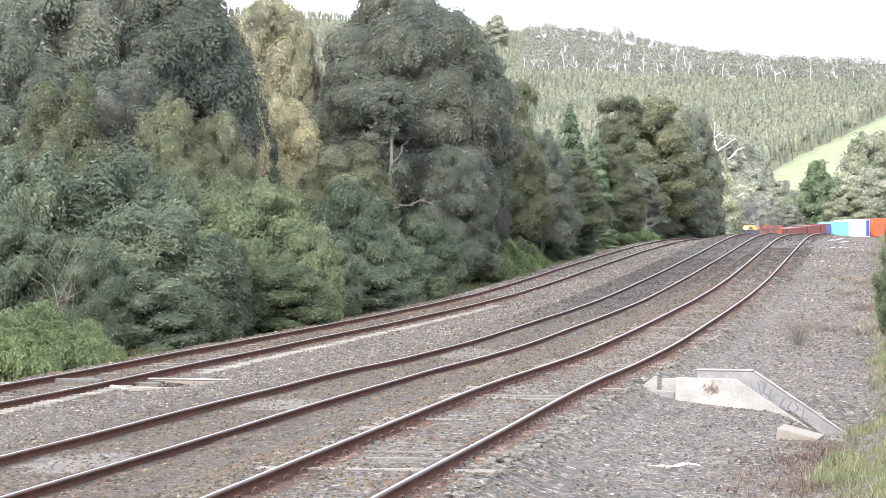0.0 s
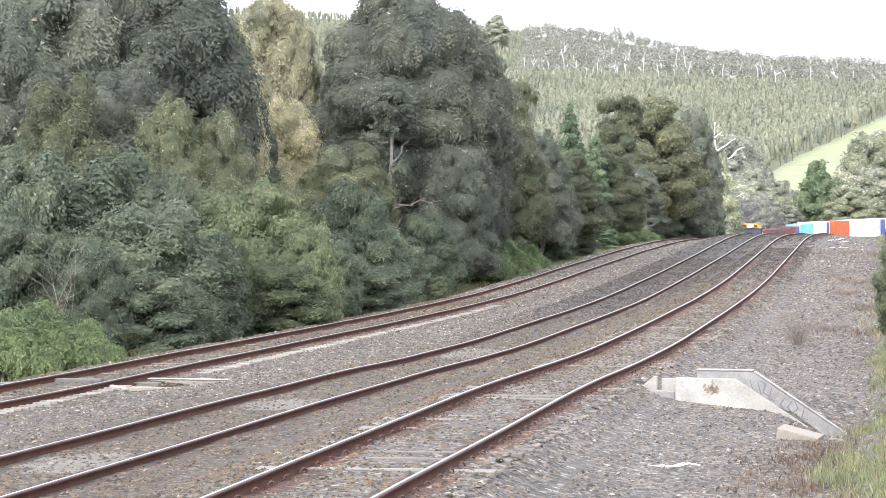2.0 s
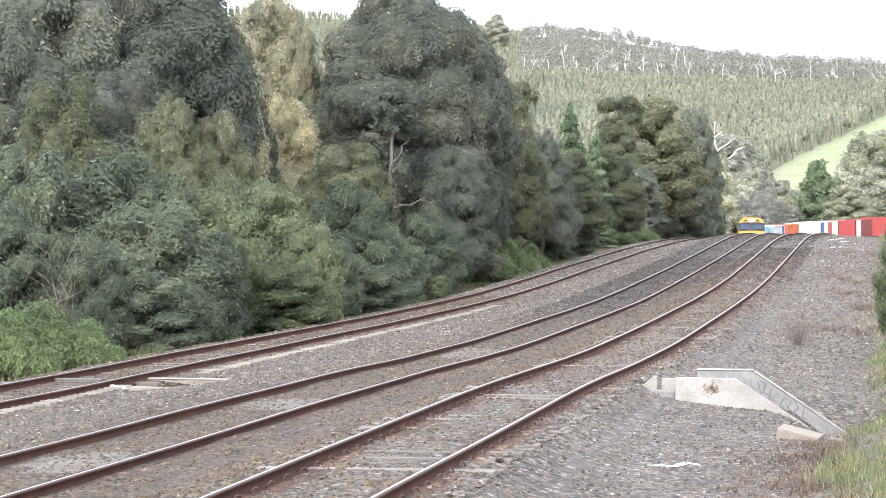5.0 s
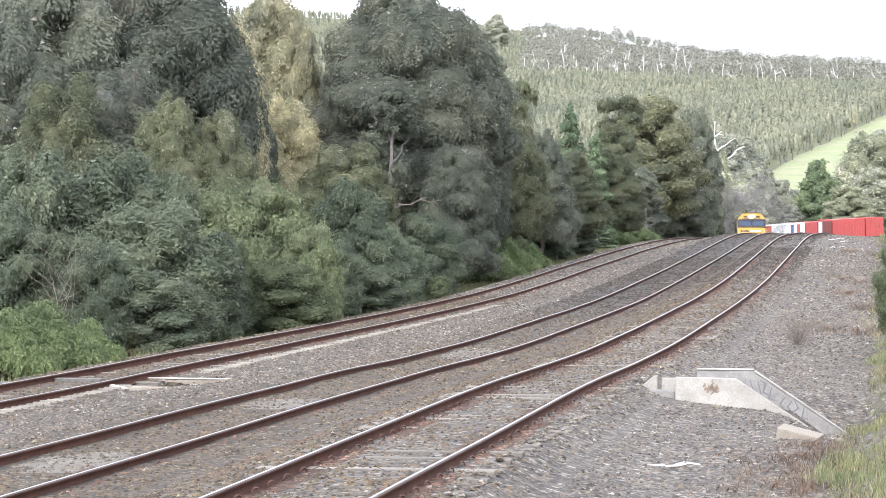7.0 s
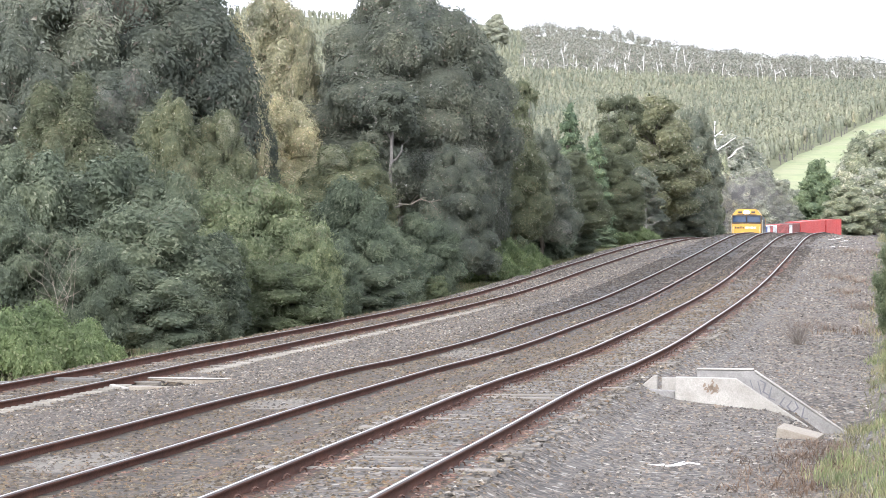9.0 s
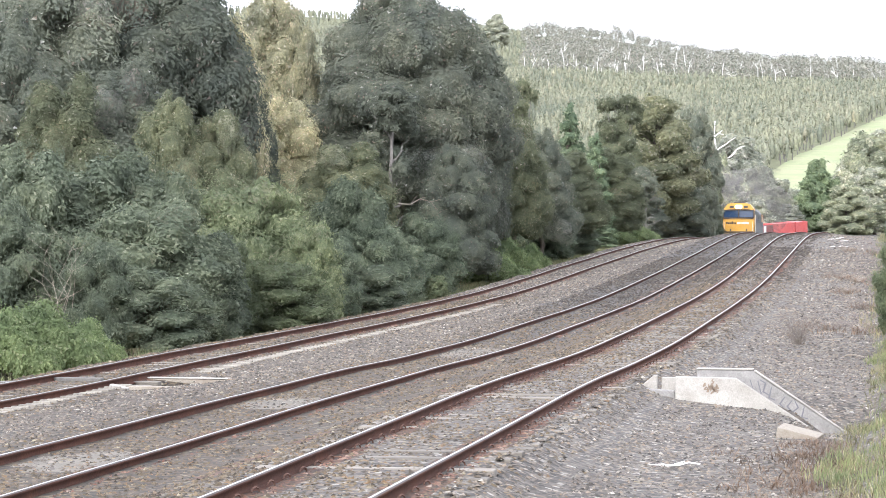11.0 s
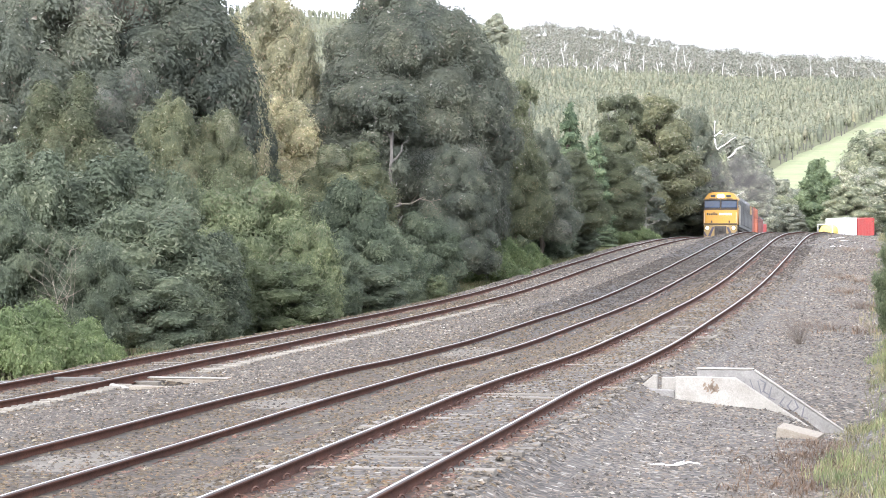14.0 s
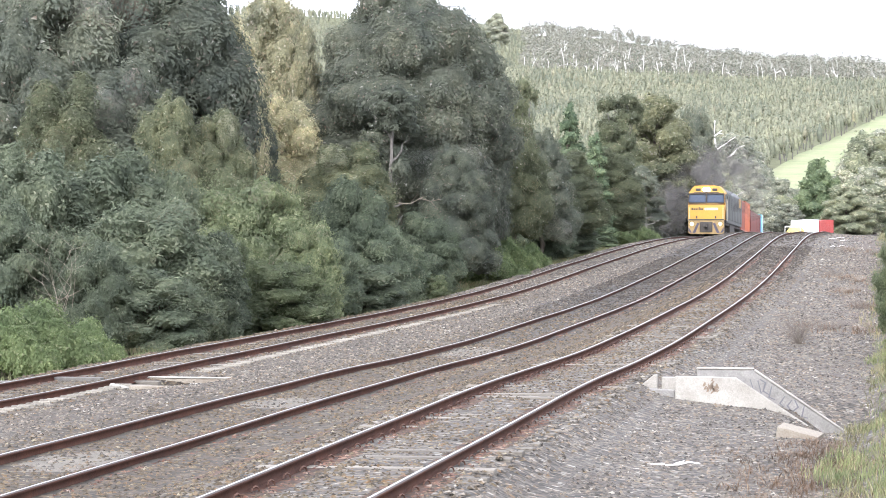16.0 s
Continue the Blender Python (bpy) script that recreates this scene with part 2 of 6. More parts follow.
# Valley gums: sunlight and haze are put into these two lighter leaf colours.
M_GUM_SUN_HAZE = leafy("gum_leaves_sun_haze", [(0.0, (0.1895, 0.2106, 0.1745)), (0.5, (0.3257, 0.3444, 0.2911)), (0.85, (0.4582, 0.4638, 0.4133)), (1.0, (0.7397, 0.7051, 0.6713))], grain=3.0)
M_GUM_BROWN_SUNNED = leafy("gum_leaves_brown_sunned", [(0.0, (0.1696, 0.1894, 0.1387)), (0.5, (0.2812, 0.3069, 0.2293)), (0.85, (0.3959, 0.4086, 0.3123)), (1.0, (0.5929, 0.5673, 0.4936))], grain=3.0)
# Lighter version of the gum leaves, with direct sunlight put into the colour.
M_GUM_SUN_TINT = leafy("gum_leaves_sun_tint", [(0.0, (0.1888, 0.2111, 0.1365)), (0.5, (0.3266, 0.3490, 0.2358)), (0.8, (0.4844, 0.4932, 0.3640)), (0.93, (0.5624, 0.4201, 0.3423)), (1.0, (0.8119, 0.7775, 0.6897))])
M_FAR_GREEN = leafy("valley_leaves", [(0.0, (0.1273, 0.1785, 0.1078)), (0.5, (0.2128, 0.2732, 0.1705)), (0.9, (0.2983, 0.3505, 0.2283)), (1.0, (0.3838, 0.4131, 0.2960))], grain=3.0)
M_CONCRETE_OLD = surface("concrete_grimy", (0.085, 0.08, 0.073), (0.185, 0.178, 0.162), 0.9, scale=2.5, fine=45, bump=0.4, depth=0.008, stain=(0.06, 0.052, 0.044), stain_scale=2.0)
M_SCRAWL = plain("scrawl_paint", (0.13, 0.125, 0.135), 0.8)
M_BARK_PALE = surface("bark_pale", (0.085, 0.078, 0.068), (0.19, 0.178, 0.16), 0.85, scale=2.0, fine=16, bump=0.4, stretch=(1, 1, 0.3))
M_STRAW = surface("weathered_stick", (0.16, 0.13, 0.10), (0.30, 0.26, 0.21), 0.9, scale=3, fine=30, bump=0.3)


# ---- mesh helpers ----
def part(name, bm, material, parent=None, label="", smooth=False):
    """Links a bmesh as one mesh object, under parent if one is given."""
    me = bpy.data.meshes.new(name)
    bm.normal_update()
    bm.to_mesh(me)
    bm.free()
    me.materials.append(material)
    if smooth:
        me.shade_smooth()
    ob = new(name, me)
    if parent:
        ob.parent = parent
    if label:
        tagged(ob, label)
    return ob


def raw(name, verts, faces, material, parent=None, smooth=False):
    """Links a mesh made from arrays; faces is an (n, 3) or (n, 4) array."""
    me = bpy.data.meshes.new(name)
    verts, faces = np.asarray(verts, np.float32), np.asarray(faces, np.int32)
    n, k = faces.shape
    me.vertices.add(len(verts))
    me.vertices.foreach_set("co", verts.ravel())
    me.loops.add(n * k)
    me.loops.foreach_set("vertex_index", faces.ravel())
    me.polygons.add(n)
    me.polygons.foreach_set("loop_start", np.arange(0, n * k, k, dtype=np.int32))
    me.update(calc_edges=True)
    me.materials.append(material)
    if smooth:
        me.shade_smooth()
    ob = new(name, me)
    if parent:
        ob.parent = parent
    return ob


def box(bm, x0, x1, y0, y1, z0, z1, bevel=0.0, m=None):
    r = bmesh.ops.create_cube(bm, size=1.0)
    vs = r["verts"]
    for v in vs:
        v.co = Vector((x0 + (v.co.x + 0.5) * (x1 - x0), y0 + (v.co.y + 0.5) * (y1 - y0), z0 + (v.co.z + 0.5) * (z1 - z0)))
        if m:
            v.co = m @ v.co
    if bevel:
        edges = list({e for v in vs for e in v.link_edges})
        bmesh.ops.bevel(bm, geom=edges, offset=bevel, segments=2, affect="EDGES", profile=0.6)
    return vs


def tube(bm, p0, p1, r0, r1, sides=8):
    p0, p1 = Vector(p0), Vector(p1)
    d = p1 - p0
    if d.length < 1e-5:
        return
    q = d.to_track_quat("Z", "Y").to_matrix()
    a, b = [], []
    for i in range(sides):
        w = 2 * math.pi * i / sides
        o = Vector((math.cos(w), math.sin(w), 0))
        a.append(bm.verts.new(p0 + q @ (o * r0)))
        b.append(bm.verts.new(p1 + q @ (o * r1)))
    for i in range(sides):
        j = (i + 1) % sides
        bm.faces.new((a[i], a[j], b[j], b[i]))
    bm.faces.new(a[::-1])
    bm.faces.new(b)


def prism(bm, outline, y0, y1):
    """Extrudes an outline in x, z from y0 to y1."""
    a = [bm.verts.new((x, y0, z)) for x, z in outline]
    b = [bm.verts.new((x, y1, z)) for x, z in outline]
    n = len(a)
    for i in range(n):
        bm.faces.new((a[i], a[(i + 1) % n], b[(i + 1) % n], b[i]))
    bm.faces.new(a[::-1])
    bm.faces.new(b)
    bmesh.ops.recalc_face_normals(bm, faces=bm.faces[:])


def thing(name, label, category, group="", kind="", at=None):
    ob = new(name)
    tagged(ob, label, category, group, kind)
    if at is not None:
        ob.matrix_world = at
    return ob


# ---- plan of the line: three parallel tracks that sag, climb to a crest and fall away behind it ----
SLOPE = 0.1787
COS, SIN = 1 / math.hypot(1, SLOPE), SLOPE / math.hypot(1, SLOPE)
TRACK_AT = {"far": -5.73, "middle": 0.0, "near": 3.77}
PROFILE = {
    "far": ([0, 30, 46, 60, 76, 86, 96, 108, 120, 132, 145, 158, 172, 186, 200, 214, 233, 252, 271, 290, 306, 321, 333, 345, 361, 372, 383, 393, 402, 500],
            [-2.8, -2.9, -2.95, -2.95, -2.95, -2.91, -2.82, -2.60, -2.33, -2.08, -1.81, -1.61, -1.46, -1.45, -1.58, -1.91, -2.55, -3.15, -3.65, -4.15, -4.6, -4.9, -4.95, -4.95, -4.73, -4.43, -4.2, -3.92, -3.72, -3.65]),
    "middle": ([0, 26, 40, 46, 52, 60, 68, 76, 86, 96, 108, 120, 132, 145, 158, 172, 186, 200, 214, 233, 252, 290, 321, 345, 390, 500],
               [-2.6, -2.66, -2.73, -2.77, -2.86, -2.90, -2.87, -2.84, -2.75, -2.57, -2.31, -2.02, -1.71, -1.36, -1.08, -1.00, -1.15, -1.58, -2.08, -2.7, -3.3, -4.3, -4.9, -4.95, -4.0, -3.8]),
    "near": ([0, 26, 40, 46, 52, 60, 68, 76, 86, 96, 108, 120, 132, 145, 158, 172, 186, 200, 214, 233, 252, 290, 321, 345, 390, 500],
             [-2.5, -2.5, -2.54, -2.62, -2.67, -2.65, -2.60, -2.54, -2.41, -2.20, -1.85, -1.49, -1.14, -0.95, -0.95, -0.98, -1.18, -1.66, -2.16, -2.8, -3.4, -4.3, -4.9, -4.95, -4.0, -3.8]),
}
BEND_Y = [0, 199, 214, 252, 271, 290, 306, 321, 333, 345, 356, 367, 378, 388, 398, 402, 500]
BEND_X = [0, 0.3, 0.4, 0.4, -0.1, -1.2, -2.2, -3.5, -4.15, -3.95, -1.93, 0.72, 4.04, 8.38, 14.1, 17.7, 60.0]


def spline(xs, ys, x):
    """A smooth curve through the stations (finite-difference tangents)."""
    xs, ys, x = np.asarray(xs, float), np.asarray(ys, float), np.asarray(x, float)
    t = np.gradient(ys, xs)
    i = np.clip(np.searchsorted(xs, x) - 1, 0, len(xs) - 2)
    h = xs[i + 1] - xs[i]
    u = np.clip((x - xs[i]) / h, 0, 1)
    return ((2 * u**3 - 3 * u**2 + 1) * ys[i] + (u**3 - 2 * u**2 + u) * h * t[i] + (3 * u**2 - 2 * u**3) * ys[i + 1] + (u**3 - u**2) * h * t[i + 1])


def rail_level(track, y):
    """Height of the rail tops."""
    return spline(*PROFILE[track], y) + EYE_Z


def line_x(y):
    """x of the middle track's centre."""
    return -9.23 + SLOPE * np.asarray(y, float)


def across(x, y):
    """Distance to the right of the middle track's centre line."""
    return (np.asarray(x, float) - line_x(y)) * COS


def place(u, y):
    """The x of a point u metres to the right of the middle track, at y."""
    return line_x(y) + u / COS


def lerp_at(u, us, zs):
    """Linear interpolation along u, where each station of zs is an array like u."""
    out = np.array(np.broadcast_to(zs[0], u.shape), float)
    for a, b, za, zb in zip(us, us[1:], zs, zs[1:]):
        k = np.clip((u - a) / (b - a), 0, 1)
        out = np.where(u > a, za + (zb - za) * k, out)
    return out


def soft_noise(x, y, size, seed):
    """Cheap smooth noise from a few sines, about -1 to 1."""
    r = np.random.RandomState(seed)
    out = 0
    for _ in range(5):
        a, p, k = r.uniform(0, 2 * math.pi), r.uniform(0, 6.28), r.uniform(0.6, 1.6) / size
        out = out + np.sin((x * math.cos(a) + y * math.sin(a)) * 6.28 * k + p)
    return out / 3.2


def ground_level(x, y):
    x, y = np.asarray(x, float), np.asarray(y, float)
    u = across(x, y)
    yy = np.clip(y, 0, 500)
    za, zb, zc = (rail_level(k, yy) - 0.108 for k in ("far", "middle", "near"))
    low = np.minimum(np.minimum(za, zb), zc)
    us = [-14, -8.6, -7.4, -4.2, -1.7, 1.7, 2.6, 4.95, 5.5, 6.6, 8.8, 10.5, 14, 40]
    bank = np.interp(yy, [0, 60, 110, 150, 200, 290], [0.95, 0.55, 0.2, 0.05, -0.5, 0.0])
    right = np.interp(yy, [0, 50, 100, 150, 220, 290], [0.0, -0.10, 0.05, 0.0, -0.4, 0.1])
    k = np.interp(yy, [95, 140, 185, 240], [1, 0.35, 0.5, 1])
    zs = [za - 0.55, za - 0.5, za - 0.02, za - 0.02, zb, zb, zc - 0.02, zc - 0.02, zc - 0.25 * k, zc - 0.34 * k + right * 0.4, zc - 0.36 * k + right, zc + bank * 0.7, zc + bank, zc + bank]
    near = lerp_at(u, us, zs)
    rough = soft_noise(x, y, 1.9, 3) * 0.014 + soft_noise(x, y, 3.5, 4) * 0.006
    near = near - 0.66 * np.exp(-((u - 8.35) / 0.75) ** 2 - ((y - 41.5) / np.where(y < 41.5, 3.8, 1.8)) ** 2)
    near = near - 0.50 * np.exp(-(((u + 4.0) / 0.75) ** 4 + ((y - 46.4) / 1.05) ** 4))
    near = near + rough * (1 + 4 * np.clip((np.abs(u) - 8.5) / 4, 0, 1))
    # behind the crest: a low flat, then the long hill
    hill_top = np.interp(x / np.maximum(y, 1), [-0.3, -0.1, 0.0, 0.012, 0.03, 0.08, 0.13, 0.18, 0.3], [0.139, 0.139, 0.133, 0.130, 0.1222, 0.1176, 0.1140, 0.1106, 0.10])
    t = np.clip((y - 800) / 1150, 0, 1.2)
    hill = 10 + 1150 * hill_top * (t - 0.10 * t * t) + soft_noise(x, y, 300, 8) * 5 * t
    hill = hill - np.clip((y - 1400) / 600, 0, 1) * 17 * np.interp(x / np.maximum(y, 1), [0.04, 0.09, 0.18], [0.0, 0.35, 1.0])
    hill = np.where(y > 2180, hill - (y - 2180) * 0.15, hill)
    flat = -0.95 + np.clip((y - 470) / 330, 0, 1) ** 1.5 * 10.95
    far = np.where(y > 800, hill, flat)
    k = np.clip((y - 400) / 70, 0, 1)
    k = k * k * (3 - 2 * k)
    return near * (1 - k) + far * k


def strip_side(x, y):
    """Signed distance across the cleared strip that climbs the hill."""
    centre = np.interp(y, [700, 790, 945, 1110, 1300, 1600], [84, 108, 152, 205, 262, 352])
    return x - centre


def ground_at(x, y):
    return float(ground_level(np.array([x]), np.array([y]))[0])


# pale patches of dust between the middle rails: across, along, half sizes
DUST = ((-0.15, 55.6, 0.62, 2.3), (0.05, 38.2, 0.6, 1.1), (-0.05, 28.6, 0.62, 1.1))


def build_ground():
    us = np.concatenate([-np.geomspace(2600, 14, 46), np.arange(-13.5, 13.6, 0.3), np.geomspace(14, 2600, 46)])
    us = np.sort(np.concatenate([us, np.arange(-110, 40, 4.0)]))
    ys = np.concatenate([-np.geomspace(1500, 12, 14), np.arange(-8, 16, 4.0), np.arange(16, 70, 0.6), np.arange(70, 240, 2.0), np.geomspace(240, 800, 50), np.arange(805, 1250, 7.0), np.geomspace(1258, 3200, 45)])
    U, Y = np.meshgrid(us, ys)
    X = place(U, Y)
    Z = ground_level(X, Y)
    nu, ny = len(us), len(ys)
    idx = np.arange(nu * ny).reshape(ny, nu)
    faces = np.stack([idx[:-1, :-1], idx[:-1, 1:], idx[1:, 1:], idx[1:, :-1]], -1).reshape(-1, 4)
    ob = raw("ground", np.stack([X.ravel(), Y.ravel(), Z.ravel()], 1), faces, M_GRAVEL, smooth=True)
    for m in (M_BALLAST, M_OILED, M_VERGE, M_FOREST, M_PASTURE, M_HILLSIDE, M_RUSTY, M_DIRT, M_DUST):
        ob.data.materials.append(m)
    cu = (us[:-1] + us[1:]) / 2
    cy = (ys[:-1] + ys[1:]) / 2
    CU, CY = np.meshgrid(cu, cy)
    edge = soft_noise(CU, CY, 6, 21) * 0.5
    mat = np.full(CU.shape, 4)
    mat[(CU > -8.3 + edge) & (CU < 9.2 + edge)] = 0
    mat[(CU > -7.6) & (CU < 2.3) & (mat == 0)] = 1
    mat[(np.abs(CU + 0.1) < 1.2) & (CY > 60) & (mat == 1)] = 2
    for t in (TRACK_AT["near"], TRACK_AT["far"], 1.2):
        mat[(np.abs(np.abs(CU - t) - 0.7525) < 0.26) & (soft_noise(CU, CY, 3.0, 5) > -0.35) & (CY < 110)] = 7
    for pu, py, ru, ry in DUST:
        mat[((CU - pu) / ru) ** 2 + ((CY - py) / ry) ** 2 < 1 + edge * 0.4] = 9
    mat[(np.abs(CU + 1.9) < 0.7) & (CY > 80) & (CY < 175)] = 2
    mat[(CU <= -8.3 + edge) & (CU > -13)] = 3
    mat[(CU >= 9.2 + edge) & (CU < 60)] = 3
    mat[(CU > 7.4 + edge * 1.4) & (CU < 11 + edge) & (CY > 72 + 12 * edge) & (CY < 300)] = 8
    mat[CY > 420] = 4
    side = strip_side(place(CU, CY), CY)
    mat[CY > 700] = 6
    mat[(CY > 700) & (CY < 1500) & (side > -5) & (side < 20)] = 5
    ob.data.polygons.foreach_set("material_index", mat.ravel().astype(np.int32))
    return tagged(ob, "grey and brown broken-stone ballast with grassy verges", "ground", kind="structure")


def build_pasture():
    """The cleared strip that climbs the hill, with its own edges."""
    ys = np.arange(690, 1500, 5.0)
    vs = np.linspace(0, 1, 13)
    centre = ys - strip_side(ys, ys)
    left = centre - 22 + soft_noise(ys, ys * 0, 60, 14) * 0.7
    right = centre + 32 + soft_noise(ys, ys * 0, 45, 15) * 1.5
    X = left[:, None] + (right - left)[:, None] * vs[None]
    Y = np.repeat(ys[:, None], len(vs), 1)
    Z = ground_level(X, Y) + 0.7 - 3.0 * np.isin(vs, (0.0, 1.0))[None]
    idx = np.arange(X.size).reshape(X.shape)
    f = np.stack([idx[:-1, :-1], idx[:-1, 1:], idx[1:, 1:], idx[1:, :-1]], -1).reshape(-1, 4)
    ob = raw("pasture", np.stack([X.ravel(), Y.ravel(), Z.ravel()], 1), f, M_PASTURE, smooth=True)
    return tagged(ob, "cleared pale green grass strip climbing the wooded hill", "pasture", kind="structure")


# ---- tracks ----
RAIL = [(-0.07, 0.0), (0.07, 0.0), (0.07, 0.014), (0.012, 0.03), (0.012, 0.115), (0.036, 0.128), (0.036, 0.150), (0.017, 0.16), (-0.017, 0.16), (-0.036, 0.150), (-0.036, 0.128), (-0.012, 0.115), (-0.012, 0.03), (-0.07, 0.014)]


def rail_mesh(track, offset, parent):
    ys = np.concatenate([np.arange(8, 70, 1.0), np.arange(70, 403 if track == "far" else 262, 2.0)])
    n = len(RAIL)
    verts, faces = [], []
    u = TRACK_AT[track] + offset
    jog = soft_noise(ys, ys * 0 + offset, 14, 31 + int(offset * 4)) * 0.012
    z = rail_level(track, ys) + jog * 0.8
    x = place(u + jog * 0.5, ys) + (spline(BEND_Y, BEND_X, ys) if track == "far" else 0)
    for i in range(len(ys)):
        for a, b in RAIL:
            verts.append((x[i] + a * COS, ys[i] - a * SIN, z[i] - 0.16 + b))
    for i in range(len(ys) - 1):
        for j in range(n):
            k = (j + 1) % n
            faces.append((i * n + j, i * n + k, (i + 1) * n + k, (i + 1) * n + j))
    rail = raw("rail", verts, faces, M_RUST, parent)
    rail.data.materials.append(M_RAILTOP)
    rail.data.materials.append(M_RAILSIDE)
    mi = np.zeros((len(ys) - 1, n), np.int32)
    mi[:, 7] = 1
    mi[:, 6] = mi[:, 8] = 2
    rail.data.polygons.foreach_set("material_index", mi.ravel())
    return rail


def build_track(track, label):
    root = thing("railway_track", label, "railway track", "parallel tracks", "structure")
    rail_mesh(track, -0.7525, root)
    rail_mesh(track, 0.7525, root)
    return root


def line_pose(u, y, track, dz=0.0):
    """A pose on a track: x to the right across it, y along it, z up, on the rail top."""
    x = float(place(u, y))
    g = float(rail_level(track, y + 0.5) - rail_level(track, y - 0.5))
    fwd = Vector((SIN, COS, g)).normalized()
    right = fwd.cross(Vector((0, 0, 1))).normalized()
    up = right.cross(fwd)
    m = Matrix((right, fwd, up)).transposed().to_4x4()
    m.translation = (x, y, float(rail_level(track, y)) + dz)
    return m


def build_sleepers(track, root, y0, y1, exposed):
    bm = bmesh.new()
    box(bm, -1.28, 1.28, -0.115, 0.115, -0.30, -0.118, bevel=0.02)
    first = part("sleeper", bm, M_SLEEPER, root)
    rng = random.Random(len(track))
    y, ob = y0, first
    while y < y1:
        if ob is None:
            ob = new("sleeper", first.data)
            ob.parent = root
        ob.matrix_local = line_pose(TRACK_AT[track] + rng.uniform(-0.03, 0.03), y, track, 0.017 + min(exposed, rng.gauss(-0.042, 0.020)) - (0.03 if y > 66 else 0)) @ pose(0, 0, 0, rng.uniform(-1, 1), rng.uniform(-0.6, 0.6), rng.uniform(-1, 1))
        ob = None
        y += 0.66 + rng.uniform(-0.04, 0.04)


def build_clips(track, root, y0, y1):
    """Spring clips on both sides of both rails."""
    bm = bmesh.new()
    y = y0
    rng = random.Random(5)
    while y < y1:
        for rail_u in (-0.7525, 0.7525):
            for side in (-1, 1):
                m = line_pose(TRACK_AT[track] + rail_u + side * 0.085, y + rng.uniform(-0.04, 0.04), track, -0.128)
                pts = [m @ Vector((0.025 * math.cos(a), 0.055 * math.cos(a), 0.05 * math.sin(a))) for a in (0, 0.8, 1.57, 2.3, 3.14)]
                for p, q in zip(pts, pts[1:]):
                    tube(bm, p, q, 0.011, 0.011, 4)
        y += 0.66
    tagged(part("rail_clips", bm, M_CLIP, root), kind="stuff")


# ---- plants ----
def blades(rng, p, axis, normal, length, width):
    """One small pointed leaf at each p, lying along axis and facing normal; returns vertices and triangles."""
    n = len(p)
    normal = normal / (np.linalg.norm(normal, axis=1)[:, None] + 1e-9)
    axis = axis - normal * (axis * normal).sum(1)[:, None]
    axis = axis / (np.linalg.norm(axis, axis=1)[:, None] + 1e-9)
    side = np.cross(axis, normal)
    ln = (length * rng.uniform(0.6, 1.35, n))[:, None]
    wd = (width * rng.uniform(0.6, 1.3, n))[:, None]
    v = np.stack([p + side * wd * 0.5, p + axis * ln, p + axis * ln * 0.2 - side * wd * 0.5], 1).reshape(-1, 3)
    return v, np.arange(3 * n).reshape(n, 3)


def ball(rng, n):
    d = rng.normal(size=(n, 3))
    return d / np.linalg.norm(d, axis=1)[:, None]


def ball_mesh(level):
    """Vertices and triangles of a unit ball."""
    bm = bmesh.new()
    bmesh.ops.create_icosphere(bm, subdivisions=level, radius=1.0)
    out = np.array([v.co[:] for v in bm.verts]), np.array([[v.index for v in f.verts] for f in bm.faces])
    bm.free()
    return out


BALL_V, BALL_F = ball_mesh(2)


